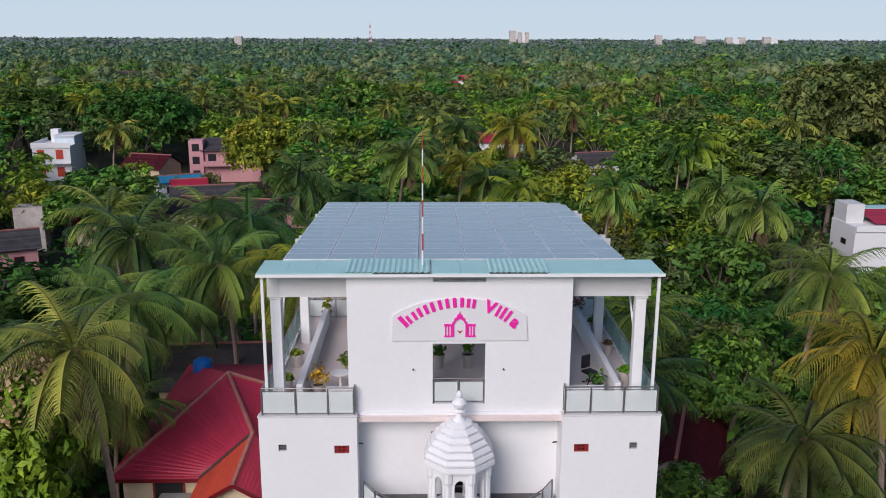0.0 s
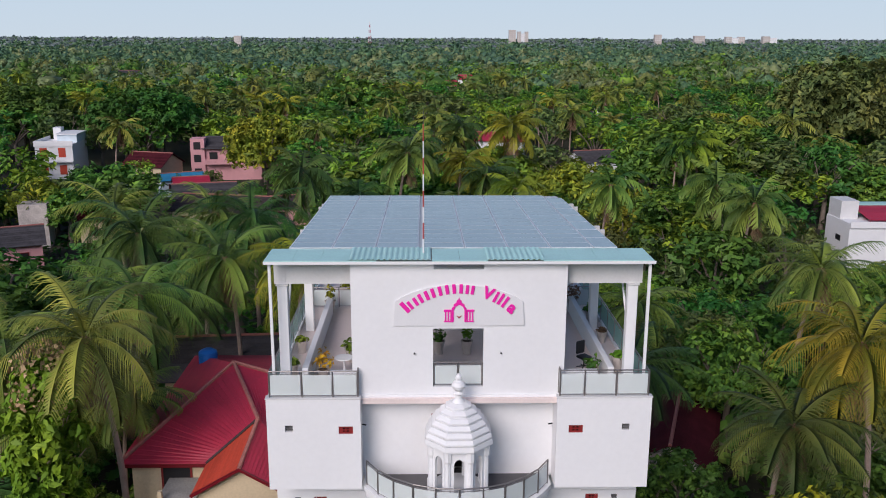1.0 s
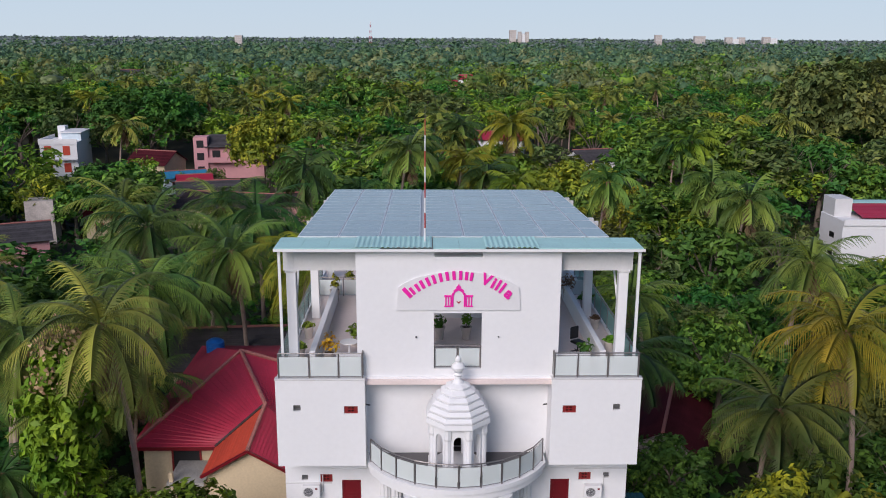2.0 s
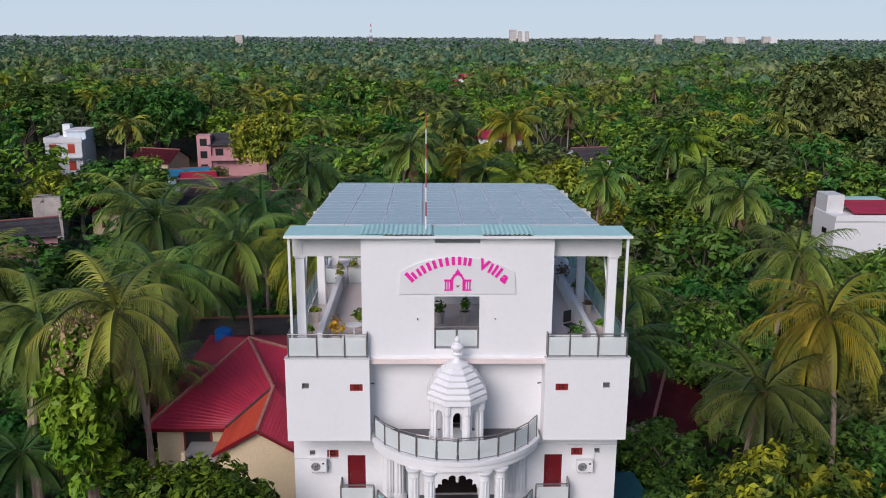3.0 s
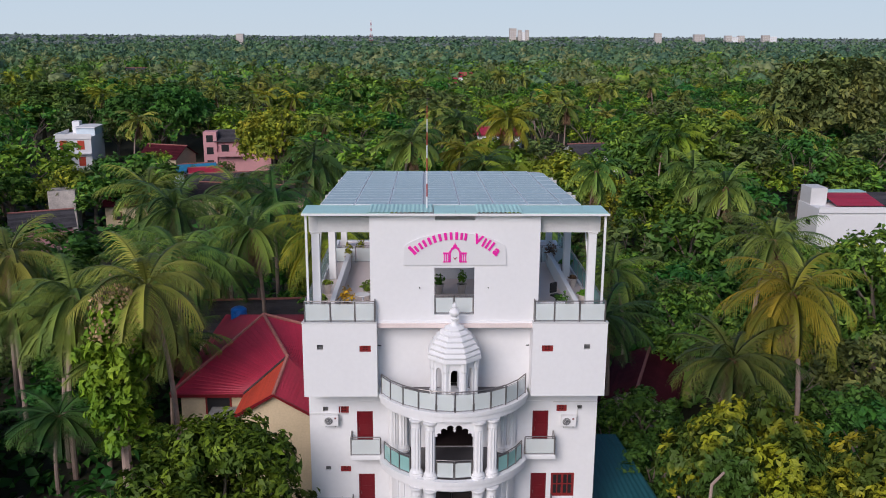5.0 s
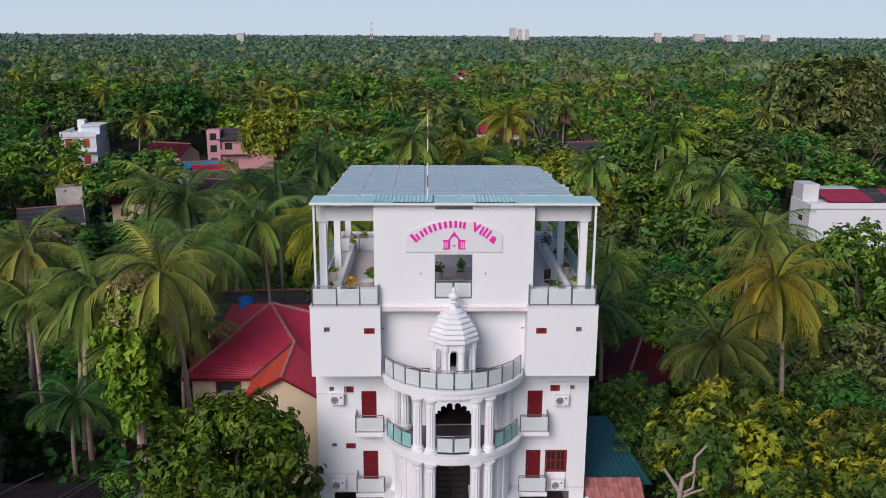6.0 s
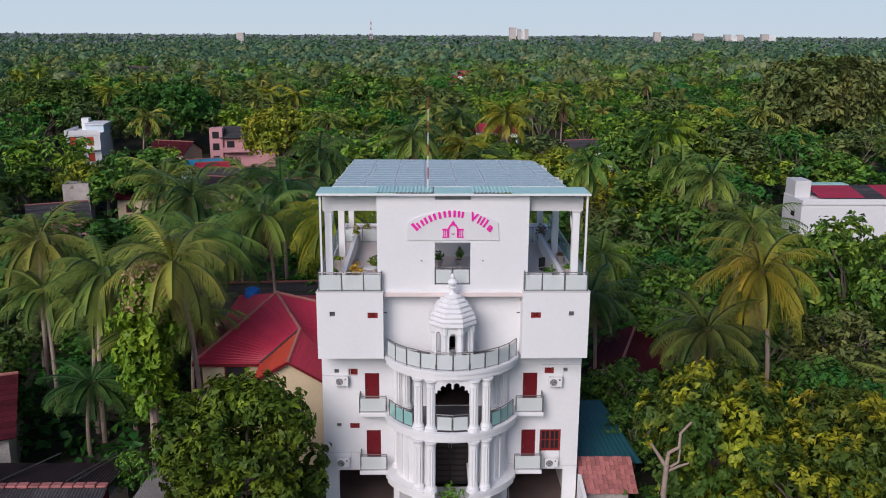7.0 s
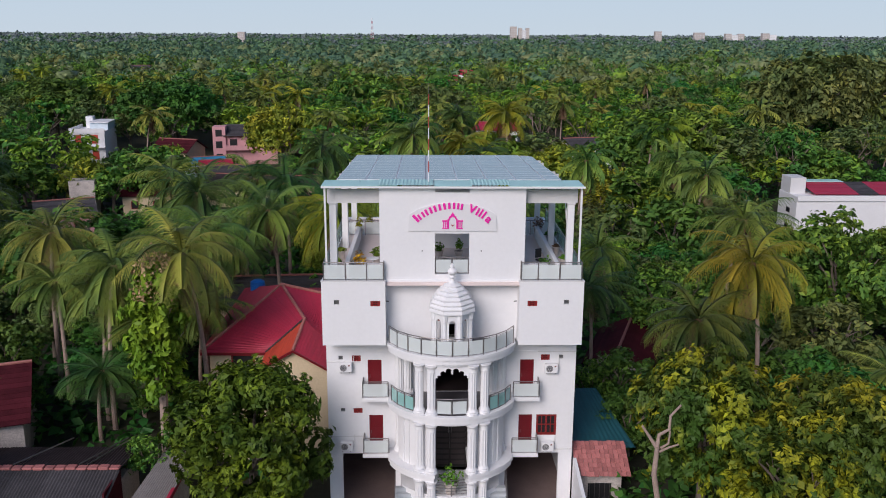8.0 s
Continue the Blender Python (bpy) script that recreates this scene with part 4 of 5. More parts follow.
for r in range(8):
    for c in range(12):
        y0 = 0.35 + 0.28 * r
        z0 = 2.2 + 0.145 * r
        x0 = 7.4 + 0.27 * c
        bm = bx(-0.13, 0.13, 0, 0.34, 0, 0.035, bevel=0.008)
        t_ = part("tile", bm, PALETILE, ts)
        t_.matrix_basis = pose(x0 + 0.13, y0, z0 + 0.012 * ((r * 5 + c * 3) % 4), 26, 4 * ((c + r) % 3 - 1), 2 * ((c * 3 + r) % 3 - 1))
tr = thing("teal_roofed_shed", "lean-to with dark teal sheet roof", "shed")
corrugated(tr, (7.5, 2.7, 2.9), (11.4, 2.7, 2.9), (10.2, 9.5, 3.9), (7.5, 9.5, 3.9), TEALDARK, 0.3, 0.03)
part("wall", bx(7.6, 10.0, 3.2, 9.2, 0, 2.85), DIRTY, tr)

# dead tree with forked pale limbs
dt = thing("dead_tree", "bare dead tree with pale forked limbs", "tree", (10.7, -5.2, 0))
part("trunk", tube(bmesh.new(), [(0.3, 0, -0.1), (0.1, 0, 3.0), (-0.35, 0, 5.4), (-0.3, -0.05, 7.0)], [0.2, 0.17, 0.14, 0.12], 10), PALEBARK, dt)
for pts_, r in (([(-0.3, 0, 6.9), (-0.7, 0.1, 7.5), (-1.1, 0.1, 8.1)], 0.13), ([(-0.3, 0, 7.0), (-0.2, 0.1, 7.6), (0.3, 0.1, 7.9), (0.35, 0.2, 8.6), (0.85, 0.2, 9.2)], 0.14),
                ([(-0.1, 0, 6.9), (0.25, -0.1, 7.2), (0.3, -0.1, 7.9)], 0.09), ([(-0.15, 0, 6.7), (0.3, -0.2, 7.05), (0.75, -0.2, 7.2)], 0.09)):
    part("limb", tube(bmesh.new(), pts_, [r * 0.8 * (1 - 0.6 * i / len(pts_)) for i in range(len(pts_))], 8), PALEBARK, dt)

# ---------------------------------------------------------------- far landmarks and the sky's edge
tw = thing("lattice_tower", "red and white lattice mast far over the woods", "tower", (-106, 1700, 0))
for k in range(9):
    w0, w1 = 3.0 - 0.28 * k, 3.0 - 0.28 * (k + 1)
    bm = bmesh.new()
    z0, z1 = k * 5.4, (k + 1) * 5.4
    for sx, sy in ((-1, -1), (1, -1), (1, 1), (-1, 1)):
        tube(bm, [(sx * w0, sy * w0, z0), (sx * w1, sy * w1, z1)], 0.35, 4)
        tube(bm, [(sx * w0, sy * w0, z0), (sy * w1, -sx * w1, z1)], 0.25, 4)
    part("section", bm, REDROOF if k % 2 else WHITE, tw)
for x, y, w, h, n in ((196, 1750, 22, 31, 3), (176, 1760, 14, 34, 1), (-318, 1500, 13, 22, 1), (640, 1800, 40, 22, 3), (560, 1780, 22, 24, 1), (470, 1760, 14, 26, 1), (720, 1820, 30, 23, 2)):
    fb = thing("distant_building", "pale multi-storey building far over the woods", "building", (x, y, 0))
    for i in range(n):
        part("block", bx(-w / 2 + i * w / n, -w / 2 + (i + 1) * w / n - 0.5, -6, 6, 0, h * (1 - 0.12 * (i % 2))), WHITE if i % 2 else DIRTY, fb)
    for zz in np.arange(14, h - 4, 3.4):
        for xx in np.arange(-w / 2 + 1.2, w / 2 - 2, 3.4):
            part("window", bx(xx, xx + 1.6, -6.1, -6.01, zz, zz + 1.5), GREYWHITE, fb)

# sky beyond the woods
SKYM = bpy.data.materials.new("sky_backdrop")
SKYM.use_nodes = True
nt = SKYM.node_tree
nt.nodes.remove(nt.nodes["Principled BSDF"])
em = nt.nodes.new("ShaderNodeEmission")
geo = nt.nodes.new("ShaderNodeNewGeometry")
sep = nt.nodes.new("ShaderNodeSeparateXYZ")
rmp = nt.nodes.new("ShaderNodeValToRGB")
mr = nt.nodes.new("ShaderNodeMapRange")
mr.inputs["From Min"].default_value, mr.inputs["From Max"].default_value = 0, 420
nt.links.new(geo.outputs["Position"], sep.inputs[0])
nt.links.new(sep.outputs[2], mr.inputs["Value"])
nt.links.new(mr.outputs[0], rmp.inputs[0])
nt.links.new(rmp.outputs[0], em.inputs[0])
nt.links.new(em.outputs[0], nt.nodes["Material Output"].inputs[0])
rmp.color_ramp.elements[0].color, rmp.color_ramp.elements[1].color = (0.335, 0.405, 0.45, 1), (0.295, 0.39, 0.465, 1)
em.inputs[1].default_value = 1.13
bm = bmesh.new()
ring = [(4600 * math.sin(a), 4600 * math.cos(a) - 40) for a in np.linspace(-0.7, 0.7, 25)]
lo = [bm.verts.new((x, y, -60)) for x, y in ring]
hi = [bm.verts.new((x, y, 700)) for x, y in ring]
for i in range(24):
    bm.faces.new((lo[i], lo[i + 1], hi[i + 1], hi[i]))
tagged(part("backdrop", bm, SKYM), "pale blue hazy sky beyond the horizon", "sky", kind="structure")


# ---------------------------------------------------------------- trees
def leaf_quads(rng, centres, normals, size, spread=0.8, long=1.6):
    """Leaf quads at the centres, roughly facing along the normals; arrays of corners and faces."""
    k = len(centres)
    n = normals + rng.normal(0, spread, (k, 3))
    n /= np.linalg.norm(n, axis=1, keepdims=True) + 1e-9
    r = rng.normal(0, 1, (k, 3))
    u = np.cross(n, r)
    u /= np.linalg.norm(u, axis=1, keepdims=True) + 1e-9
    v = np.cross(n, u)
    s = size * rng.uniform(0.6, 1.3, (k, 1))
    a, b = u * s * long * 0.5, v * s * 0.5
    bend = n * s * 0.18
    q = np.stack([centres - a - bend, centres - b + bend, centres + a - bend, centres + b + bend], 1).reshape(-1, 3)
    return q, np.arange(4 * k).reshape(-1, 4)


def crown_leaves(rng, rx, rz, height, blobs, tufts, leaves, size, low=-0.55, fat=1.0, shell=(0.6, 0.88)):
    """A crown: boughs heaped on an ellipsoid, each with tufts of leaves; corners and faces."""
    th = rng.uniform(0, 2 * np.pi, blobs)
    cz = rng.uniform(low, 1.0, blobs)
    rr = np.sqrt(np.clip(1 - cz ** 2, 0.02, 1)) * rng.uniform(*shell, blobs)
    c = np.stack([rr * np.cos(th) * rx, rr * np.sin(th) * rx, cz * 0.74 * rz + height - rz], 1)
    br = rng.uniform(0.16, 0.34, blobs) * rx * fat * (40 / blobs) ** 0.25
    d = rng.normal(0, 1, (blobs * tufts, 3))
    d[:, 2] += 0.5
    d /= np.linalg.norm(d, axis=1, keepdims=True)
    which = np.repeat(np.arange(blobs), tufts)
    t = c[which] + d * (br[which] * rng.uniform(0.8, 1.14, len(which)))[:, None] * np.array([1, 1, 0.85])
    d = np.repeat(d, leaves, 0)
    p = np.repeat(t, leaves, 0) + rng.normal(0, size * 0.62, (len(d), 3))
    lq, lf = leaf_quads(rng, p, d + np.array([0, 0, 0.25]), size, 0.36, 2.3)
    # leaves deep inside the boughs
    w = np.repeat(np.arange(blobs), 12)
    iq, jf = leaf_quads(rng, c[w] + rng.normal(0, 0.24, (len(w), 3)) * br[w][:, None], rng.normal(0, 1, (len(w), 3)), br[w][:, None] * 0.3, 0.5, 1.4)
    q, f = np.concatenate([iq, lq]), np.concatenate([jf, lf + len(iq)])
    return q, f


def ico(level):
    b = bmesh.new()
    bmesh.ops.create_icosphere(b, subdivisions=level, radius=1.0)
    b.verts.index_update()
    v = np.array([w.co for w in b.verts], np.float32)
    f = np.array([[w.index for w in g.verts] for g in b.faces], np.int32)
    b.free()
    return v, f


ICO = {1: ico(1)}


def clumps(rng, centres, radii, level=1, rough=0.2, flat=0.8):
    """Uneven leafy clumps at the centres: corners and triangles."""
    v, f = ICO[level]
    k = len(centres)
    a = rng.uniform(0, 2 * np.pi, k)
    rot = np.zeros((k, 3, 3))
    rot[:, 0, 0], rot[:, 0, 1], rot[:, 1, 0], rot[:, 1, 1], rot[:, 2, 2] = np.cos(a), -np.sin(a), np.sin(a), np.cos(a), 1
    w = np.einsum('kij,nj->kni', rot, v) * (1 + rng.normal(0, rough, (k, len(v), 1)))
    w = w * np.asarray(radii).reshape(k, 1, 1) * np.array([1, 1, flat]) + np.asarray(centres)[:, None, :]
    faces = f[None] + (np.arange(k) * len(v))[:, None, None]
    return w.reshape(-1, 3), faces.reshape(-1, 3)


def limbs(rng, height, rx, rz, r0, fork=0.45, n=6):
    """Trunk and main limbs of a broad-leaved tree, tapered."""
    bm = bmesh.new()
    zf = height * fork
    lean = rng.uniform(-0.3, 0.3, 2)
    tube(bm, [(0, 0, -0.2), (lean[0] * 0.3, lean[1] * 0.3, zf * 0.5), (lean[0], lean[1], zf)], [r0 * 1.3, r0, r0 * 0.85], 8)
    for i in range(n):
        a = 2 * math.pi * (i + rng.uniform(0, 0.7)) / n
        e = Vector((math.cos(a) * rx * 0.62, math.sin(a) * rx * 0.62, height - rz * rng.uniform(0.4, 1.1)))
        s = Vector((lean[0], lean[1], zf * rng.uniform(0.8, 1.0)))
        mid = s.lerp(e, 0.5) + Vector((rng.uniform(-0.4, 0.4), rng.uniform(-0.4, 0.4), 0.5))
        tube(bm, [s, mid, e], [r0 * 0.5, r0 * 0.32, r0 * 0.1], 6)
        for k in range(2):
            f = e + Vector((rng.uniform(-1, 1), rng.uniform(-1, 1), rng.uniform(0.2, 1))) * rx * 0.25
            tube(bm, [mid.lerp(e, 0.4), f], [r0 * 0.2, r0 * 0.05], 5)
    return bm


def broad_tree(seed, height, rx, boughs, size, material, label, rz=None, low=-0.55, fork=0.4, bark=None, fat=1.0):
    """A broad-leaved tree; boughs gives the number of boughs, of tufts on each and of leaves in each tuft."""
    rng = np.random.default_rng(seed)
    rz = rz or min(height * 0.36, rx * 1.0)
    t = thing("tree", label, "tree")
    part("trunk", limbs(rng, height, rx, rz, 0.05 + 0.022 * height, fork), bark or BARK, t)
    q, f = crown_leaves(rng, rx, rz, height, *boughs, size, low, fat)
    arrays("crown", q, f, material, t)
    return t


def palm_tree(seed, height, fronds=20, length=4.3, leaflets=26, material=None, label="tall coconut palm with drooping green fronds", lean=1.3, dead=3, fine=True, name="coconut_palm"):
    rng = np.random.default_rng(seed)
    t = thing(name, label, "palm tree")
    la = rng.uniform(0, 2 * np.pi)
    top = Vector((math.cos(la) * lean, math.sin(la) * lean, height))
    bm = bmesh.new()
    ks = np.linspace(0, 1, 7)
    tube(bm, [Vector((top.x * k * k * k, top.y * k * k * k, height * k - 0.2 * (1 - k))) for k in ks], [0.2 - 0.09 * k for k in ks], 8)
    part("trunk", bm, PALEBARK, t)
    bm = bmesh.new()
    bmesh.ops.create_icosphere(bm, subdivisions=2, radius=0.36, matrix=Matrix.Translation(top + Vector((0, 0, -0.25))))
    for v in bm.verts:
        v.co = v.co + (v.co - top) * 0.5 * noise.noise(v.co * 5)
    part("crown_heart", bm, L_DEAD, t)
    sets = {0: ([], []), 1: ([], [])}
    for i in range(fronds + dead):
        az = i * 2.39996 + rng.uniform(-0.2, 0.2)
        young = 1 - i / fronds
        el = -0.5 + 1.75 * max(young, -0.1) + rng.uniform(-0.15, 0.15)
        L = length * rng.uniform(0.85, 1.1)
        old = i >= fronds
        if old:
            el, L = -1.1, length * 0.7
        vs, fs = sets[1 if old else 0]
        out = np.array([math.cos(az), math.sin(az), 0.0])
        side = np.array([-math.sin(az), math.cos(az), 0.0])
        p = np.array(top) + out * 0.1
        hang = 0.35 + 0.5 * (1 - max(young, 0)) + rng.uniform(-0.1, 0.2)
        bend = rng.uniform(1.2, 1.75)
        e = el
        step = L / leaflets
        base = len(vs)
        spine = []
        for k in range(leaflets + 1):
            w = 0.04 * (1 - k / leaflets) + 0.012
            spine.append(p.copy())
            vs += [p - side * w, p + side * w]
            p = p + (out * math.cos(e) + np.array([0, 0, 1.0]) * math.sin(e)) * step
            e -= bend / leaflets
        for k in range(leaflets):
            a, b = spine[k], spine[k + 1]
            fs.append((base + 2 * k, base + 2 * k + 1, base + 2 * k + 3, base + 2 * k + 2))
            u = (k + 0.5) / leaflets
            if u < 0.1:
                continue
            fwd = (b - a) / step
            for sgn in (0, 1):
                ln = length * 0.25 * math.sin(math.pi * (0.14 + 0.78 * u)) ** 0.7 * rng.uniform(0.85, 1.12)
                droop = hang + rng.uniform(-0.3, 0.3)
                sd = side * (2 * sgn - 1)
                down = np.array([0, 0, droop * ln])
                mid = a + sd * ln * 0.34 + fwd * ln * 0.2 - down * 0.14
                tip = a + sd * ln * 0.8 + fwd * ln * 0.6 - down
                hw = fwd * step * 0.42
                m = len(vs)
                r0, r1 = base + 2 * k + sgn, base + 2 * k + 2 + sgn
                if fine:
                    vs += [mid, mid + hw, tip, tip + hw * 0.25]
                    fs += [(r0, r1, m + 1, m), (m, m + 1, m + 3, m + 2)]
                else:
                    vs += [tip, tip + hw * 0.7]
                    fs.append((r0, r1, m + 1, m))
    for key, nm, mt in ((0, "crown", material or L_PALM), (1, "dry_fronds", L_DEAD)):
        if sets[key][0]:
            arrays(nm, sets[key][0], sets[key][1], mt, t)
    return t


def placed(proto, x, y, s=1.0, turn=0.0, sz=None, tilt=0.0):
    return copy_thing(proto, pose(x, y, 0, tilt, 0, turn) @ Matrix.Diagonal((s, s, sz or s, 1)))


def drop_proto(proto):
    for o in (*proto.children_recursive, proto):
        bpy.data.objects.remove(o)


rng = np.random.default_rng(11)
LP = "tall coconut palm with drooping green fronds"
LPY = "coconut palm with yellowing fronds and pale trunk"
PALMS = [palm_tree(i, 12, 24 + i % 3, 4.5 + 0.2 * (i % 3), 34, [L_PALM, L_PALMD, L_PALMY, L_PALM][i], [LP, LP, LPY, LP][i]) for i in range(4)]
PALMS_M = [palm_tree(10 + i, 12, 20, 4.6, 20, [L_PALM, L_PALMD, L_PALMY][i], [LP, LP, LPY][i], fine=False) for i in range(3)]
PALMS_B = [palm_tree(20 + i, 12, 15, 4.6, 10, [L_PALM, L_PALM, L_PALMY][i], dead=2, fine=False) for i in range(3)]
G_DARK, G_MID, G_YEL, G_OLV = ("dense dark green broad-leaved tree", "bright green broad-leaved tree with rounded crown",
                               "yellow-green broad-leaved tree with fresh leaves", "olive green spreading tree")
HI = [broad_tree(40, 10, 4.6, (64, 32, 10), 0.185, L_FRONT, "dense dark green tree in front of the white villa", rz=4.4, low=-0.9, fat=1.1),
      broad_tree(41, 10, 4.6, (56, 30, 10), 0.18, L_GOLD, "large tree with olive and golden yellow leaves", rz=4.2, low=-0.9, fat=1.22),
      broad_tree(42, 10, 4.5, (46, 24, 8), 0.23, L_MID, G_MID, low=-0.8)]
SLIM = broad_tree(43, 14.3, 2.1, (36, 14, 9), 0.26, L_FRESH, "slender tree with large fresh green leaves and pale blossoms", rz=5.6, low=-0.95, bark=PALEBARK, fat=1.25)
g_ = np.random.default_rng(5)
d_ = g_.normal(0, 1, (500, 3))
d_[:, 2] = np.abs(d_[:, 2])
d_ /= np.linalg.norm(d_, axis=1, keepdims=True)
q_, f_ = leaf_quads(g_, d_ * np.array([1.7, 1.7, 3.2]) * g_.uniform(0.75, 1.1, (500, 1)) + np.array([0, 0, 11.4]), d_, 0.22, 0.8, 1.2)
arrays("blossom", q_, f_, L_FLOW, SLIM, "pale orange and cream blossoms")
KINDS = ((L_DARK, G_DARK), (L_MID, G_MID), (L_YEL, G_YEL), (L_OLIVE, G_OLV), (L_MID, G_MID))
MIDT = [broad_tree(50 + i, 11, 4.6, (34, 15, 7), 0.28, mt, lb, low=-0.75) for i, (mt, lb) in enumerate(KINDS)]
MID2 = [broad_tree(55 + i, 11, 4.8, (26, 10, 5), 0.4, mt, lb, low=-0.7) for i, (mt, lb) in enumerate(KINDS)]
LOWT = [broad_tree(60 + i, 12, 5.2, (15, 9, 5), 0.45, mt, lb) for i, (mt, lb) in enumerate(KINDS[:4])]
BIG = [broad_tree(70 + i, 15, 9.0, (80, 18, 7), 0.38, mt, lb, rz=6.0, low=-0.6) for i, (mt, lb) in enumerate(KINDS[:4])]
PROTOS = PALMS + PALMS_M + PALMS_B + HI + [SLIM] + MIDT + MID2 + LOWT + BIG

taken = []          # x, y, radius kept free of the scattered trees


def keep(x, y, r):
    taken.append((x, y, r))


# trees told apart one by one: prototype, x, y, scale, height scale, turn
NAMED = [
    (HI[0], -11.2, -1.8, 1.0, 1.0, 20), (HI[1], 14.2, -1.5, 0.92, 1.08, 60), (HI[1], 20.2, -4.2, 0.95, 1.05, 190), (HI[1], 17.2, -6.0, 0.9, 0.92, 300),
    (SLIM, -18.4, 6.4, 0.85, 1.0, 0), (MIDT[1], -18.0, 3.0, 0.4, 0.36, 0),
    (PALMS[2], 21.2, 9.2, 0.98, 1.05, 30), (PALMS[0], -16.3, 9.6, 1.05, 1.14, 0), (PALMS[1], 16.1, 9.1, 0.92, 0.78, 100),
    (PALMS[3], -24.6, 13.0, 1.0, 0.82, 40), (PALMS[1], -23.9, 9.5, 0.8, 0.46, 140), (PALMS[0], -23.6, 11.5, 1.0, 0.98, 200),
    (PALMS[0], -19.0, 20.0, 1.05, 1.05, 80), (PALMS[1], -23.7, 33.0, 1.1, 1.1, 160), (PALMS[3], -14.5, 29.0, 1.1, 1.05, 220), (PALMS[2], -10.2, 25.0, 1.0, 1.05, 300),
    (PALMS[0], -27.5, 44.0, 1.1, 1.08, 40), (PALMS[3], -19.9, 40.6, 1.1, 1.08, 10), (PALMS[1], -15.4, 40.4, 1.1, 1.08, 90), (PALMS_M[1], -12.8, 57.0, 1.0, 1.14, 90),
    (PALMS[3], -30.9, 20.1, 1.1, 1.0, 66), (MIDT[0], -36.0, 36.0, 1.5, 1.0, 10), (MIDT[0], -31.0, 30.0, 1.1, 0.85, 77),
    (PALMS[0], 25.2, 27.9, 1.1, 1.0, 70), (HI[2], 19.3, 24.5, 0.85, 0.85, 10), (PALMS[1], 11.5, 18.0, 0.9, 0.74, 50), (PALMS[3], 14.9, 28.0, 0.95, 0.76, 150),
    (HI[2], 33.5, 24.0, 1.2, 1.28, 40), (MIDT[3], 29.0, 16.0, 0.9, 0.75, 200), (MIDT[0], 24.0, 5.0, 0.8, 0.7, 120),
    (PALMS[3], -21.8, 12.5, 0.9, 0.62, 10), (PALMS[0], -29.0, 17.0, 0.95, 0.75, 250), (MIDT[1], -20.6, 12.5, 0.5, 0.36, 80), (MIDT[0], -25.5, 18.5, 0.8, 0.5, 5),
    (MIDT[1], -17.6, 13.0, 0.4, 0.3, 15), (MIDT[0], -22.0, 15.5, 0.6, 0.55, 95), (PALMS[0], -18.2, 14.5, 0.8, 0.7, 95), (MIDT[1], 10.0, 12.5, 0.55, 0.42, 5),
    (MIDT[0], 12.6, 12.5, 0.6, 0.5, 70), (MIDT[0], 12.0, 7.0, 0.5, 0.4, 170), (MIDT[1], 26.5, -1.0, 0.7, 0.6, 270), (MIDT[0], 25.0, 10.0, 0.7, 0.6, 20), (PALMS[0], 29.5, 8.0, 0.85, 0.5, 20),
    (HI[2], 29.0, 66.0, 1.5, 1.05, 33), (BIG[1], 39.4, 99.0, 1.25, 1.02, 20), (BIG[3], 77.0, 131.0, 1.45, 1.55, 120), (BIG[3], 104.0, 165.0, 1.4, 1.45, 20),
    (BIG[1], -17.0, 192.0, 1.25, 1.08, 200), (BIG[0], -60.0, 156.0, 1.35, 1.08, 30), (BIG[0], -92.0, 170.0, 1.4, 1.05, 130), (BIG[2], 9.0, 93.0, 0.95, 0.78, 75), (BIG[2], 20.0, 86.0, 0.8, 0.72, 140),
    (BIG[2], -30.0, 126.0, 0.85, 0.9, 310), (BIG[1], -5.0, 88.0, 0.7, 0.68, 200), (BIG[0], 56.0, 118.0, 1.0, 0.8, 10),
    (PALMS_M[2], 11.3, 88.8, 1.25, 1.25, 10), (PALMS_M[0], -4.5, 71.4, 1.15, 1.15, 50), (PALMS_M[1], 5.8, 107.0, 1.1, 1.1, 130),
]
for p, x, y, s, sz, a in NAMED:
    placed(p, x, y, s, a, sz)
    keep(x, y, (4.5 if p in BIG else 2.2) * s)

# built-up plots kept clear
for x, y, r in ((-12, 17, 8.5), (0, 8, 9.0), (0, 17, 8.5), (-71, 140, 9), (-43, 138, 10), (58, 74, 13), (10, 4, 3.5), (-22, 0, 8), (-48, 73, 8), (-29, 97, 9), (-39, 110, 6),
                (-52, 132, 8), (15.5, 160, 7), (31.5, 134, 5), (15, 21, 2.5), (-15, 27, 3)):
    keep(x, y, r)


def free(x, y, r):
    return all((x - a) ** 2 + (y - b) ** 2 > (r * 0.6 + c) ** 2 for a, b, c in taken)


# sight lines to the houses between the trees: x, y, half width, height from which the wall shows
VIEWS = [(-71.5, 135, 5, 4.4), (-40, 135, 8, 2.6), (62, 66, 13, 3.2), (-51, 70, 4, 2.4), (-30, 90, 9, 3.0), (-38, 104, 6, 3.2), (-21.5, 94, 5, 3.0),
         (15.5, 155, 6, 4.0), (31.5, 129, 5, 4.0), (-15.2, 27, 4, 3.0), (14.8, 18, 3, 2.0), (-44, 84, 4, 3.0)]


def hides(x, y, top, r):
    for hx, hy, half, z in VIEWS:
        k = (y + 34) / (hy + 34)
        if 0 < k < 1.0 and abs(x - (-1.4 + (hx + 1.4) * k)) < half * k + r and top > 27.7 + (z - 27.7) * k:
            return True
    return False


def in_wedge(x, y, margin=10):
    return abs(x + 1.4) < (y + 47) * 0.55 + margin


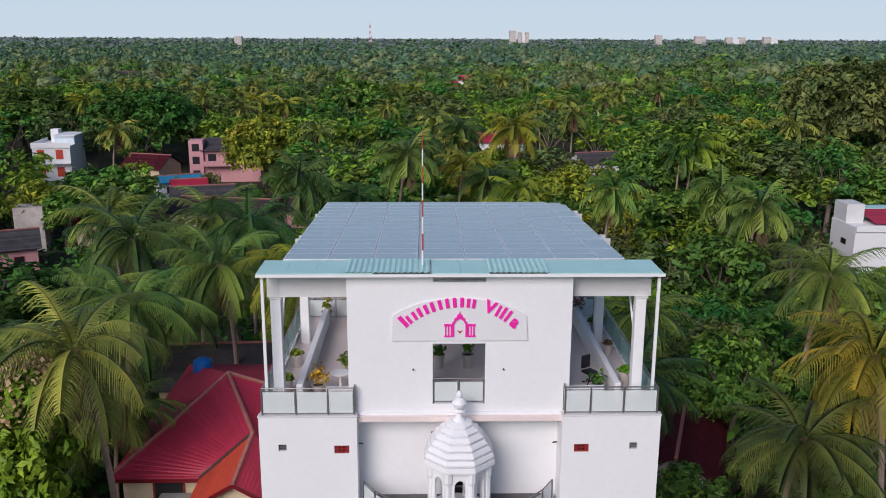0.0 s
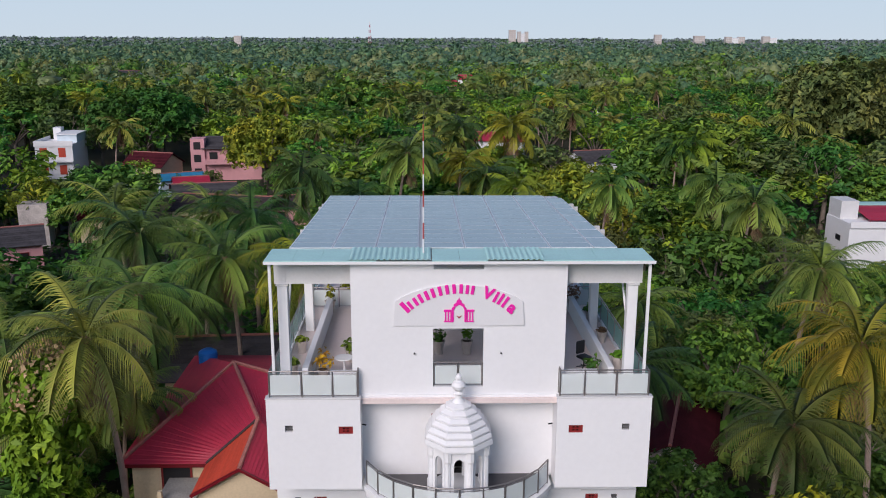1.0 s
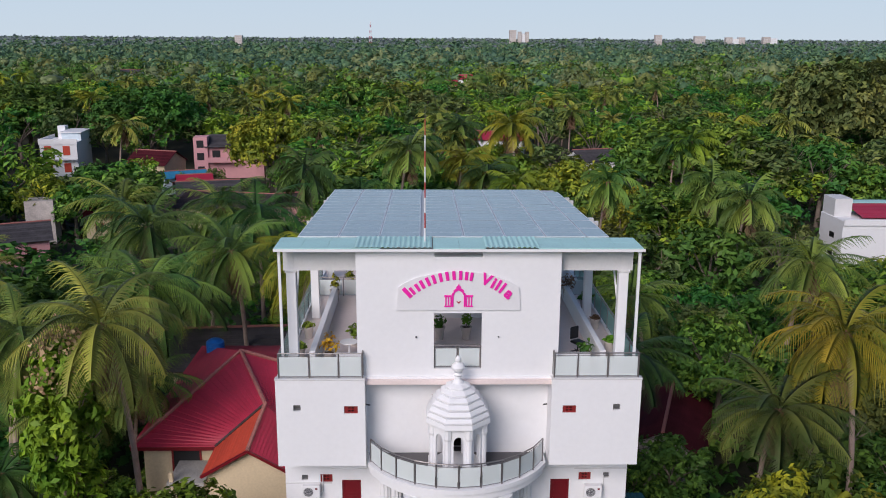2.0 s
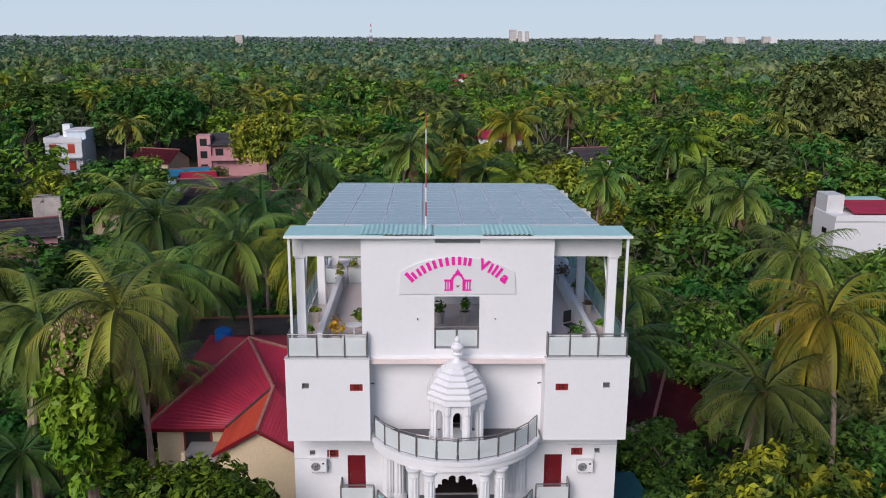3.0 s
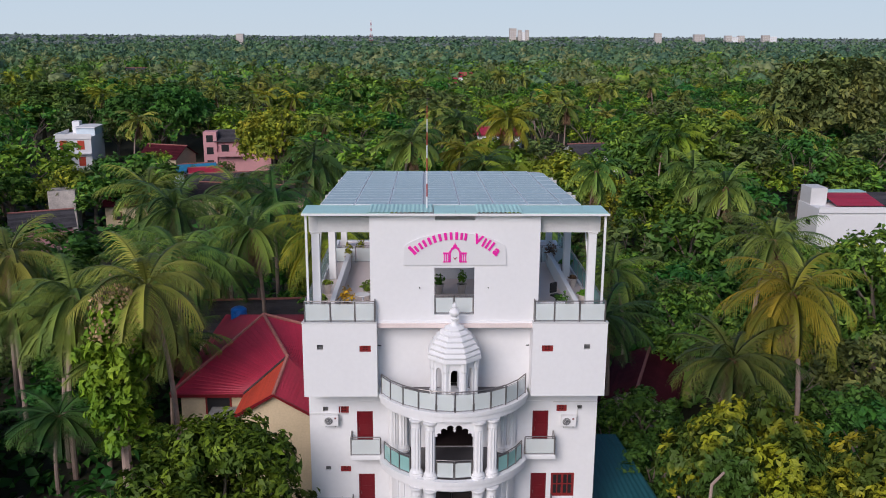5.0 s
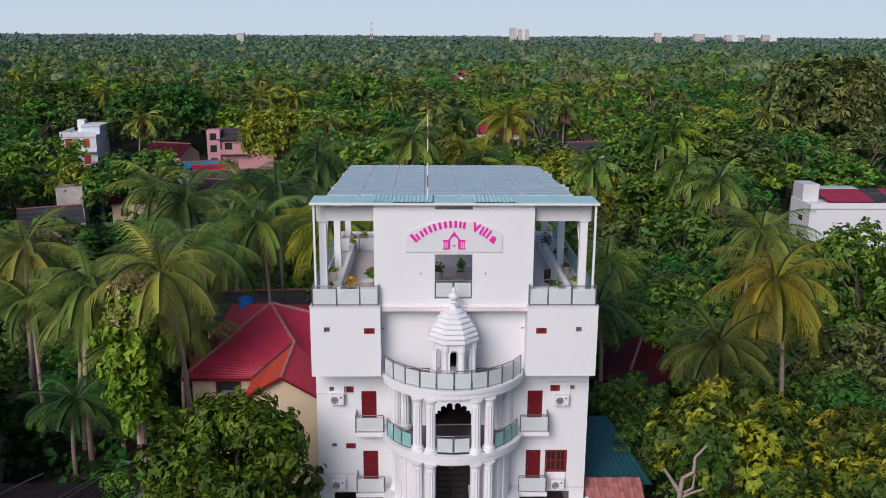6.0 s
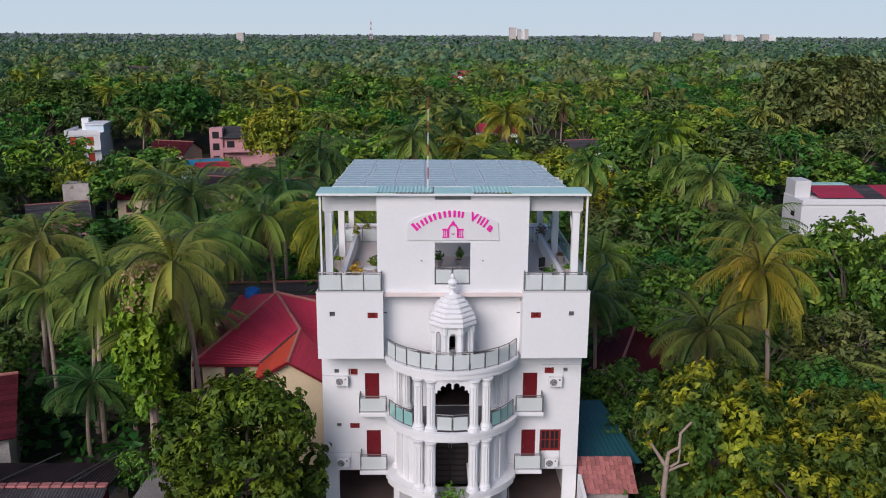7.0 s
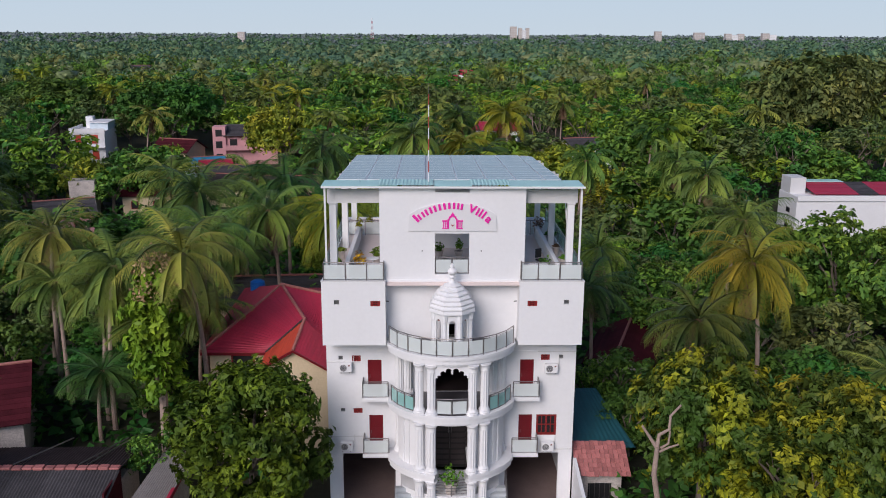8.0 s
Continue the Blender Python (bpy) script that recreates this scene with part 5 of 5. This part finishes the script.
stamps = []
for y0, y1, cell in ((-10, 45, 5.6), (45, 92, 6.6), (92, 270, 8.6)):
    for yy in np.arange(y0, y1, cell):
        for xx in np.arange(-180, 180, cell):
            x, y = xx + rng.uniform(-0.45, 0.45) * cell, yy + rng.uniform(-0.45, 0.45) * cell
            if not in_wedge(x, y) or (y < 6 and abs(x + 2) < 27) or (abs(x) < 9.5 and -14 < y < 24):
                continue
            if not free(x, y, 2.4):
                continue
            shady = (x > 9 and y < 40) or (x < -25 and y < 42)
            palm = not shady and rng.uniform() < (0.55 if x < 0 and y < 80 else 0.18)
            if y < 45:
                p = PALMS[(0, 1, 3, 0, 1, 3, 2)[rng.integers(7)]] if palm else MIDT[(0, 0, 1, 3, 0)[rng.integers(5)] if shady else rng.integers(5)]
                h = rng.uniform(0.6, 1.0) if palm else rng.uniform(0.4, 0.75)
            elif y < 92:
                p = PALMS_M[(0, 1, 0, 1, 2)[rng.integers(5)]] if palm else MID2[rng.integers(5)]
                h = rng.uniform(0.75, 1.08) if palm else rng.uniform(0.5, 0.9)
            else:
                p = PALMS_B[(0, 1, 0, 1, 2)[rng.integers(5)]] if palm else LOWT[rng.integers(4)]
                h = rng.uniform(0.8, 1.12) if palm else rng.uniform(0.6, 1.05)
            s = h * rng.uniform(1.0, 1.6) if not palm else rng.uniform(0.85, 1.08)
            a = rng.uniform(0, 360)
            high = h * (13.5 if palm else 11)
            if hides(x, y, high, 4.0 if palm else 2.5):
                p, palm = MID2[rng.integers(5)] if y < 92 else LOWT[rng.integers(4)], False
                h = s = rng.uniform(0.22, 0.4)
                if hides(x, y, h * 11, 1.5):
                    continue
            if y < 92:
                placed(p, x, y, s, a, h)
                if palm and y < 70 and rng.uniform() < 0.75:
                    b = rng.uniform(0.3, 0.5)
                    placed(MID2[(0, 1, 0, 3)[rng.integers(4)]], x + rng.uniform(-1.5, 1.5), y - 2.2, b * 1.3, a, b)
            else:
                stamps.append((p, pose(x, y, 0, 0, 0, a) @ Matrix.Diagonal((s, s, h, 1))))


def quads_of(ob):
    me = ob.data
    co = np.empty(len(me.vertices) * 3, np.float32)
    me.vertices.foreach_get("co", co)
    f = []
    for p in me.polygons:
        w = tuple(p.vertices)
        f += [w[:3]] if len(w) == 3 else [(w[0], w[1], w[2]), (w[0], w[2], w[3])]
    return co.reshape(-1, 3), np.array(f, np.int32)


# woods behind, too many to count: one mesh for each kind of leaf and bark
cache, heaps = {}, {}
for p, m in stamps:
    if p not in cache:
        cache[p] = [(o.data.materials[0].name, *quads_of(o)) for o in p.children if not o.name.startswith("crown_heart")]
    r, t = np.array(m.to_3x3(), np.float32), np.array(m.translation, np.float32)
    for mt, co, f in cache[p]:
        vs, fs, n = heaps.setdefault(mt, ([], [], [0]))
        vs.append(co @ r.T + t)
        fs.append(f + n[0])
        n[0] += len(co)
for mt, (vs, fs, n) in heaps.items():
    tagged(arrays("woods", np.concatenate(vs), np.concatenate(fs), bpy.data.materials[mt]), "dense green woods of palms and broad-leaved trees", "woods", kind="stuff")
for proto in PROTOS:
    drop_proto(proto)

# the woods further off, one mesh per belt and leaf colour, haze painted in
for y0, y1, cell, m, mts in ((270, 520, 10.0, 38, (L_MID, L_OLIVE, L_HAZE, L_DARK, L_HAZE_Y)), (520, 1000, 12.0, 18, (L_HAZE, L_HAZE_D, L_HAZE_Y, L_HAZE, L_HAZE_D)),
                             (1000, 1900, 17.0, 7, (L_HAZE, L_HAZE_G, L_HAZE, L_HAZE_D)), (1900, 3900, 38.0, 6, (L_HAZE_G, L_HAZE_G, L_HAZE))):
    heap = {m_.name: [] for m_ in mts}
    for yy in np.arange(y0, y1, cell):
        half = (yy + 47) * 0.56 + 20
        xs = np.arange(-half, half, cell)
        k = len(xs)
        xs = xs + rng.uniform(-0.6, 0.6, k) * cell
        ys = yy + rng.uniform(-0.6, 0.6, k) * cell
        wide = rng.uniform(0, 1, k) ** 2
        hs = rng.uniform(4.5, 12.0, k) + 3.0 * wide + 1.8 * np.sin(xs * 0.013 + 1.3 * np.sin(yy * 0.011))
        rad = cell * (0.34 + 0.4 * wide)
        pick = rng.integers(0, len(mts), k)
        for g, m_ in enumerate(mts):
            s_ = np.nonzero(pick == g)[0]
            if not len(s_):
                continue
            c = np.stack([xs[s_], ys[s_], hs[s_] - rad[s_] * 0.8], 1)
            heap[m_.name].append(clumps(rng, c, rad[s_] * 0.7, 1, 0.2, 0.8 if y0 < 1000 else 0.5))
            d = rng.normal(0, 1, (len(s_) * m, 3))
            d[:, 2] = np.abs(d[:, 2])
            d /= np.linalg.norm(d, axis=1, keepdims=True)
            r_ = np.repeat(rad[s_], m)[:, None]
            lq, lf = leaf_quads(rng, np.repeat(c, m, 0) + d * r_ * rng.uniform(0.6, 1.25, r_.shape) * np.array([1, 1, 0.8 if y0 < 1000 else 0.5]), d, r_ * (0.22 if m > 30 else 0.28 if m > 10 else 0.4), 0.35)
            heap[m_.name].append((lq, np.concatenate([lf[:, [0, 1, 2]], lf[:, [0, 2, 3]]])))
    for nm, qs in heap.items():
        base, fs = 0, []
        for v_, f_ in qs:
            fs.append(f_ + base)
            base += len(v_)
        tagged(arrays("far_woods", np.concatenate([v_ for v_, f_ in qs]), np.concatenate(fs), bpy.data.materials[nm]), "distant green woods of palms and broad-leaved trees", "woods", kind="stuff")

# undergrowth between the trunks
pts = []
for k in range(30000):
    y = -22 + 150 * rng.uniform() ** 1.5
    x = -1.4 + rng.uniform(-1, 1) * ((y + 47) * 0.56 + 10)
    if (abs(x) < 9 and -14 < y < 17) or (-18 < x < -7 and 6 < y < 27) or (-30 < x < -13 and -9 < y < 8):
        continue
    pts.append((x, y, rng.uniform(0.05, 2.6) * (0.5 + 0.5 * math.sin(x * 0.8 + 2 * math.sin(y * 0.5)))))
pts = np.array(pts)
q, f = leaf_quads(rng, pts, np.tile([0, 0, 1.0], (len(pts), 1)), 0.6, 0.6)
tagged(arrays("undergrowth", q, f, L_DARK), "low dark green undergrowth between the trunks", "undergrowth", kind="stuff")


# ---------------------------------------------------------------- sign
SIGN_Y = WY - 0.06
BOARD = mat("sign_board", (0.74, 0.74, 0.75), 0.5, vary=0.03)
sign = thing("villa_sign", "arched white sign board with raised magenta lettering", "sign", (CX + 0.02, SIGN_Y, 0))
o = [(-2.43, 17.05), (2.43, 17.05), (2.36, 17.98)] + [(x, 17.98 + 1.3 * math.sqrt(max(0, 1 - (x / 2.75) ** 2)) - 0.667) for x in np.linspace(2.3, -2.3, 23)] + [(-2.36, 17.98)]
part("board", front_prism(bmesh.new(), o, 0.0, 0.055), BOARD, sign)
SR, SZ = 2.95, 15.55


def on_arc(x, dz=0.0):
    """The pose on the lettering's arc at x along the board."""
    a = math.asin(x / SR)
    r = SR + dz
    return Matrix.Translation((r * math.sin(a), -0.002, SZ + r * math.cos(a))) @ Matrix.Rotation(a, 4, 'Y')


# the name: plain upright bars of the letters' size
for x, hgt, offs, w in ((-2.02, 0.48, (0.05,), 0.13), (-1.72, 0.34, (-0.1, 0.1), 0.1), (-1.2, 0.36, (-0.23, 0.0, 0.23), 0.11), (-0.58, 0.36, (-0.13, 0.13), 0.11), (-0.06, 0.36, (-0.13, 0.13), 0.11), (0.4, 0.34, (-0.1, 0.1), 0.1)):
    for d in offs:
        bm = bx(-w * 0.6, w * 0.6, -0.04, 0, -0.2, -0.2 + hgt, bevel=0.012)
        bmesh.ops.transform(bm, matrix=on_arc(x + d), verts=bm.verts)
        part("bar", bm, MAGENTA, sign)
for ch, x in (("V", 1.07), ("i", 1.36), ("l", 1.53), ("l", 1.70), ("a", 1.97)):
    cu = bpy.data.curves.new("letter", 'FONT')
    cu.body, cu.size, cu.extrude, cu.offset, cu.align_x = ch, 0.62, 0.02, 0.022, 'CENTER'
    tmp = new("letter", cu)
    me = bpy.data.meshes.new_from_object(tmp.evaluated_get(bpy.context.evaluated_depsgraph_get()))
    bpy.data.objects.remove(tmp)
    me.transform(on_arc(x) @ Matrix.Translation((0, -0.02, -0.2)) @ Matrix.Rotation(math.pi / 2, 4, 'X'))
    me.materials.clear()
    me.materials.append(MAGENTA)
    ob = new("letter", me)
    ob.parent = sign
# emblem: a small gateway
for s in (-1, 1):
    for dx in (0.3, 0.4, 0.5):
        part("emblem_bar", bx(s * dx - 0.022, s * dx + 0.022, -0.035, -0.002, 17.25, 17.6), MAGENTA, sign)
    part("emblem_bar", bx(s * 0.42 - 0.14, s * 0.42 + 0.14, -0.035, -0.002, 17.6, 17.68), MAGENTA, sign)
    part("emblem_bar", bx(s * 0.42 - 0.14, s * 0.42 + 0.14, -0.035, -0.002, 17.2, 17.25), MAGENTA, sign)
e = [(-0.27, 17.2), (-0.2, 17.2), (-0.2, 17.66), (-0.13, 17.8), (0, 17.88), (0.13, 17.8), (0.2, 17.66), (0.2, 17.2), (0.27, 17.2), (0.27, 17.74), (0.2, 17.8), (0.2, 17.88), (0.1, 17.94), (0.09, 18.02), (0.03, 18.06), (0, 18.16), (-0.03, 18.06), (-0.09, 18.02), (-0.1, 17.94), (-0.2, 17.88), (-0.2, 17.8), (-0.27, 17.74)]
part("emblem_gate", front_prism(bmesh.new(), e, -0.035, -0.002), MAGENTA, sign)
part("emblem_mark", front_prism(bmesh.new(), [(-0.1, 17.45), (0, 17.33), (0.1, 17.45), (0, 17.4)], -0.03, -0.002), REDROOF, sign)


# ---------------------------------------------------------------- air conditioners
FANGREY = mat("fan_grey", (0.10, 0.10, 0.11), 0.5)


def air_conditioner(x, z):
    a = thing("air_conditioner", "white outdoor air conditioner with round fan grille on the wall", "air conditioner", (x, YF - 0.34, z), group="air conditioners on the wall")
    part("casing", bx(0, 0.74, 0, 0.28, 0, 0.55, bevel=0.015), WHITE, a)
    part("fan_well", lathe(bmesh.new(), [(0.2, 0), (0.2, 0.012)], 24), FANGREY, a).matrix_basis = pose(0.26, -0.001, 0.28, 90, 0, 0)
    for r in (0.07, 0.12, 0.17, 0.205):
        part("grille_ring", tube(bmesh.new(), [(0.26 + r * math.cos(t), -0.02, 0.28 + r * math.sin(t)) for t in np.linspace(0, 2 * math.pi, 25)], 0.006, 4), GREYWHITE, a)
    part("badge", bx(0.55, 0.64, -0.006, -0.001, 0.38, 0.46), MAROON, a)
    for dx in (0.1, 0.58):
        part("bracket", bx(dx, dx + 0.04, 0.02, 0.335, -0.05, -0.003), STEEL, a)
    part("pipe", tube(bmesh.new(), [(0.74, 0.15, 0.2), (0.82, 0.2, 0.2), (0.84, 0.3, 0.35), (0.84, 0.32, 0.9)], 0.02, 6), GREYWHITE, a)


for x, z in ((-6.52, 8.5), (-6.55, 3.52), (5.42, 8.42), (5.36, 3.45)):
    air_conditioner(x, z)

# conduits and lintel trim on the lower front
for x0, x1, z in ((-7.25, -5.3, 9.0), (5.0, 7.25, 9.62), (-7.25, -5.25, 4.3), (5.6, 7.25, 3.42)):
    part("conduit", bx(x0, x1, YF - 0.035, YF - 0.004, z, z + 0.05), GREYWHITE, villa)
for x0, x1 in ((-5.3, -3.62), (3.55, 5.0)):
    part("lintel_band", bx(x0, x1, YF - 0.05, YF - 0.004, 9.62, 9.7), WHITE, villa)
for s in (-1, 1):
    part("spout", tube(bmesh.new(), [(s * 3.66 + CX, 0.6, 13.0), (s * 3.5 + CX, 0.55, 13.0)], 0.03, 6), BLACK, villa)
for x in (-1.7, 1.55):
    part("hook", tube(bmesh.new(), [(x, WY, 15.95), (x, WY - 0.08, 15.95)], 0.03, 6), BLACK, villa)


# ---------------------------------------------------------------- pots on the terrace
def leaves_tuft(seed, n, r, h, size, z0):
    g = np.random.default_rng(seed)
    d = g.normal(0, 1, (n, 3))
    d[:, 2] = np.abs(d[:, 2])
    d /= np.linalg.norm(d, axis=1, keepdims=True)
    return leaf_quads(g, d * np.array([r, r, h]) * g.uniform(0.3, 1, (n, 1)) + np.array([0, 0, z0]), d, size, 0.6, 2.2)


def potted(x, y, z, r, h, leaf, label, n=60, spread=0.3, tall=0.5, seed=1, stem=0.0):
    t = thing("potted_plant", label, "potted plant", (x, y, z), group="pots on the terrace")
    part("pot", lathe(bmesh.new(), [(r * 0.7, 0), (r * 0.78, h * 0.5), (r, h * 0.92), (r * 1.08, h * 0.93), (r * 1.08, h), (r * 0.9, h), (r * 0.88, h * 0.9)], 16), CLAY, t)
    part("soil", lathe(bmesh.new(), [(r * 0.87, h * 0.88), (r * 0.86, h * 0.91)], 12), SOIL, t)
    if stem:
        part("stem", tube(bmesh.new(), [(0, 0, h * 0.9), (0.03, 0, h + stem)], 0.02, 5), BARK, t)
    q, f = leaves_tuft(seed, n, spread, tall, 0.11, h + stem)
    arrays("foliage", q, f, leaf, t)


FZ = TZ - 0.1
L_CROTON = leaf_mat("croton_leaf", (0.60, 0.36, 0.02), (0.80, 0.62, 0.02))
YELPL, GRPL, REDPL = ("grey pot with yellow leafy shrub on the terrace", "pale clay pot with a green plant on the terrace", "pale pot with a dark reddish shrub on the terrace")
for i, (x, y, r, h, lf, lb, sp, tl) in enumerate((
        (-5.95, 10.7, 0.26, 0.62, L_PALMY, YELPL, 0.3, 0.75), (-6.65, 8.2, 0.24, 0.5, L_DEAD, "pale clay pot with a withered plant", 0.12, 0.1), (-6.6, 5.2, 0.24, 0.55, L_YEL, GRPL, 0.3, 0.2),
        (-6.6, 2.6, 0.24, 0.5, L_MID, GRPL, 0.28, 0.25), (-5.35, 2.2, 0.24, 0.45, L_CROTON, "pot with bright yellow and red leafy croton", 0.45, 0.8), (-4.4, 4.2, 0.24, 0.5, L_PALMY, YELPL, 0.4, 0.55),
        (6.0, 10.7, 0.28, 0.7, L_DEAD, REDPL, 0.42, 0.7), (6.6, 9.0, 0.28, 0.6, L_MID, GRPL, 0.5, 0.4), (6.6, 6.4, 0.24, 0.5, L_DEAD, REDPL, 0.2, 0.15),
        (6.55, 2.9, 0.26, 0.65, L_FRESH, GRPL, 0.28, 0.3), (5.35, 2.1, 0.26, 0.5, L_MID, GRPL, 0.4, 0.6), (-0.7, 5.0, 0.25, 0.6, L_MID, GRPL, 0.3, 0.6), (0.5, 5.0, 0.25, 0.6, L_FRESH, GRPL, 0.28, 0.65),
        (-5.4, 13.2, 0.26, 0.6, L_PALMY, YELPL, 0.3, 0.5))):
    potted(x, y, FZ, r, h, lf, lb, 70, sp, tl, 100 + i, 0.15 if tl > 0.6 else 0.0)

tb = thing("round_table", "small round white table on the terrace", "table", (-4.55, 2.7, FZ))
part("tabletop", lathe(bmesh.new(), [(0.36, 0.7), (0.38, 0.72), (0.36, 0.74)], 24), WHITE, tb)
part("pedestal", lathe(bmesh.new(), [(0.2, 0), (0.2, 0.04), (0.05, 0.08), (0.04, 0.7)], 14), WHITE, tb)

ch = thing("swivel_chair", "black office chair standing on the terrace", "chair", (5.25, 3.3, FZ), 30)
part("seat", bx(-0.25, 0.25, -0.25, 0.25, 0.42, 0.52, bevel=0.04), BLACK, ch)
part("backrest", bx(-0.23, 0.23, 0.22, 0.3, 0.55, 1.1, bevel=0.04), BLACK, ch)
part("stem", lathe(bmesh.new(), [(0.03, 0.06), (0.03, 0.42)], 8), BLACK, ch)
for k in range(5):
    a = 2 * math.pi * k / 5
    part("leg", tube(bmesh.new(), [(0, 0, 0.09), (0.3 * math.cos(a), 0.3 * math.sin(a), 0.04)], 0.025, 6), BLACK, ch)

# rear terrace railing
railing("balcony_railing", [(-7.0 + 1.4 * k, 11.6, FZ) for k in range(3)], 1.02, "steel and glass railing at the back of the terrace", GR)
railing("balcony_railing", [(4.2 + 1.4 * k, 11.6, FZ) for k in range(3)], 1.02, "steel and glass railing at the back of the terrace", GR)

# entrance landing, steps, planter
part("landing", prism(bmesh.new(), [(x, y) for x, y in bow(3.5, -0.95, 0.95, 16)] + [(2.9, YF - 0.01), (-3.0, YF - 0.01)], 0.0, 2.1), WHITE, villa)
lr = thing("landing_railing", "curved steel railing with horizontal bars at the entrance", "railing", (0, 0, 2.1))
arc_pts = bow(3.45, -0.28, 0.28, 9)
for k in range(6):
    part("bar", tube(bmesh.new(), [(x, y, 0.15 + 0.17 * k) for x, y in arc_pts], 0.02, 6), STEEL, lr)
for x, y in arc_pts[::4]:
    part("post", tube(bmesh.new(), [(x, y, 0), (x, y, 1.05)], 0.025, 6), STEEL, lr)
potted(CX, -1.2, 2.1, 0.42, 0.75, L_FRESH, "large pot with a bright green palm at the entrance", 120, 0.8, 1.0, 77)
for s in (-1, 1):
    st = thing("entrance_steps", "dark stone steps with steel handrail beside the entrance", "stairs", (CX + s * 2.7, -0.2, 0), 0, "entrance steps")
    for k in range(10):
        part("step", bx(-0.5, 0.5, -2.9 + 0.29 * k, -2.61 + 0.29 * k, 0, 0.2 * (k + 1)), DECK, st)
    for dz in (0.35, 0.6, 0.85, 1.05):
        part("bar", tube(bmesh.new(), [(s * 0.5, -2.8, 0.2 + dz), (s * 0.5, 0.0, 2.0 + dz)], 0.02, 6), STEEL, st)
    for k in range(4):
        part("post", tube(bmesh.new(), [(s * 0.5, -2.8 + 0.93 * k, 0.2 + 0.6 * k), (s * 0.5, -2.8 + 0.93 * k, 1.25 + 0.6 * k)], 0.022, 6), STEEL, st)

# boundary wall and paving in front
part_ = tagged(part("pavement", bx(-13, 8.9, -13, 1.45, 0.0, 0.04), mat("worn_concrete", (0.22, 0.20, 0.19), 0.85, vary=0.25, scale=0.6, bump=0.2)), "worn grey concrete forecourt", "pavement", kind="structure")
part("garage_floor", bx(-6.99, 6.99, 1.46, 16.7, 0.0, 0.06), mat("garage_concrete", (0.17, 0.12, 0.11), 0.8, vary=0.2), villa)
bw = tagged(part("boundary_wall", front_prism(bmesh.new(), [(-6.0, 0), (1.4, 0), (1.4, 2.9), (-6.0, 1.4)], -0.1, 0.1), WHITE), "white sloping boundary wall beside the villa", "wall", kind="structure")
bw.matrix_basis = pose(7.42, 0, 0, 0, 0, 90)
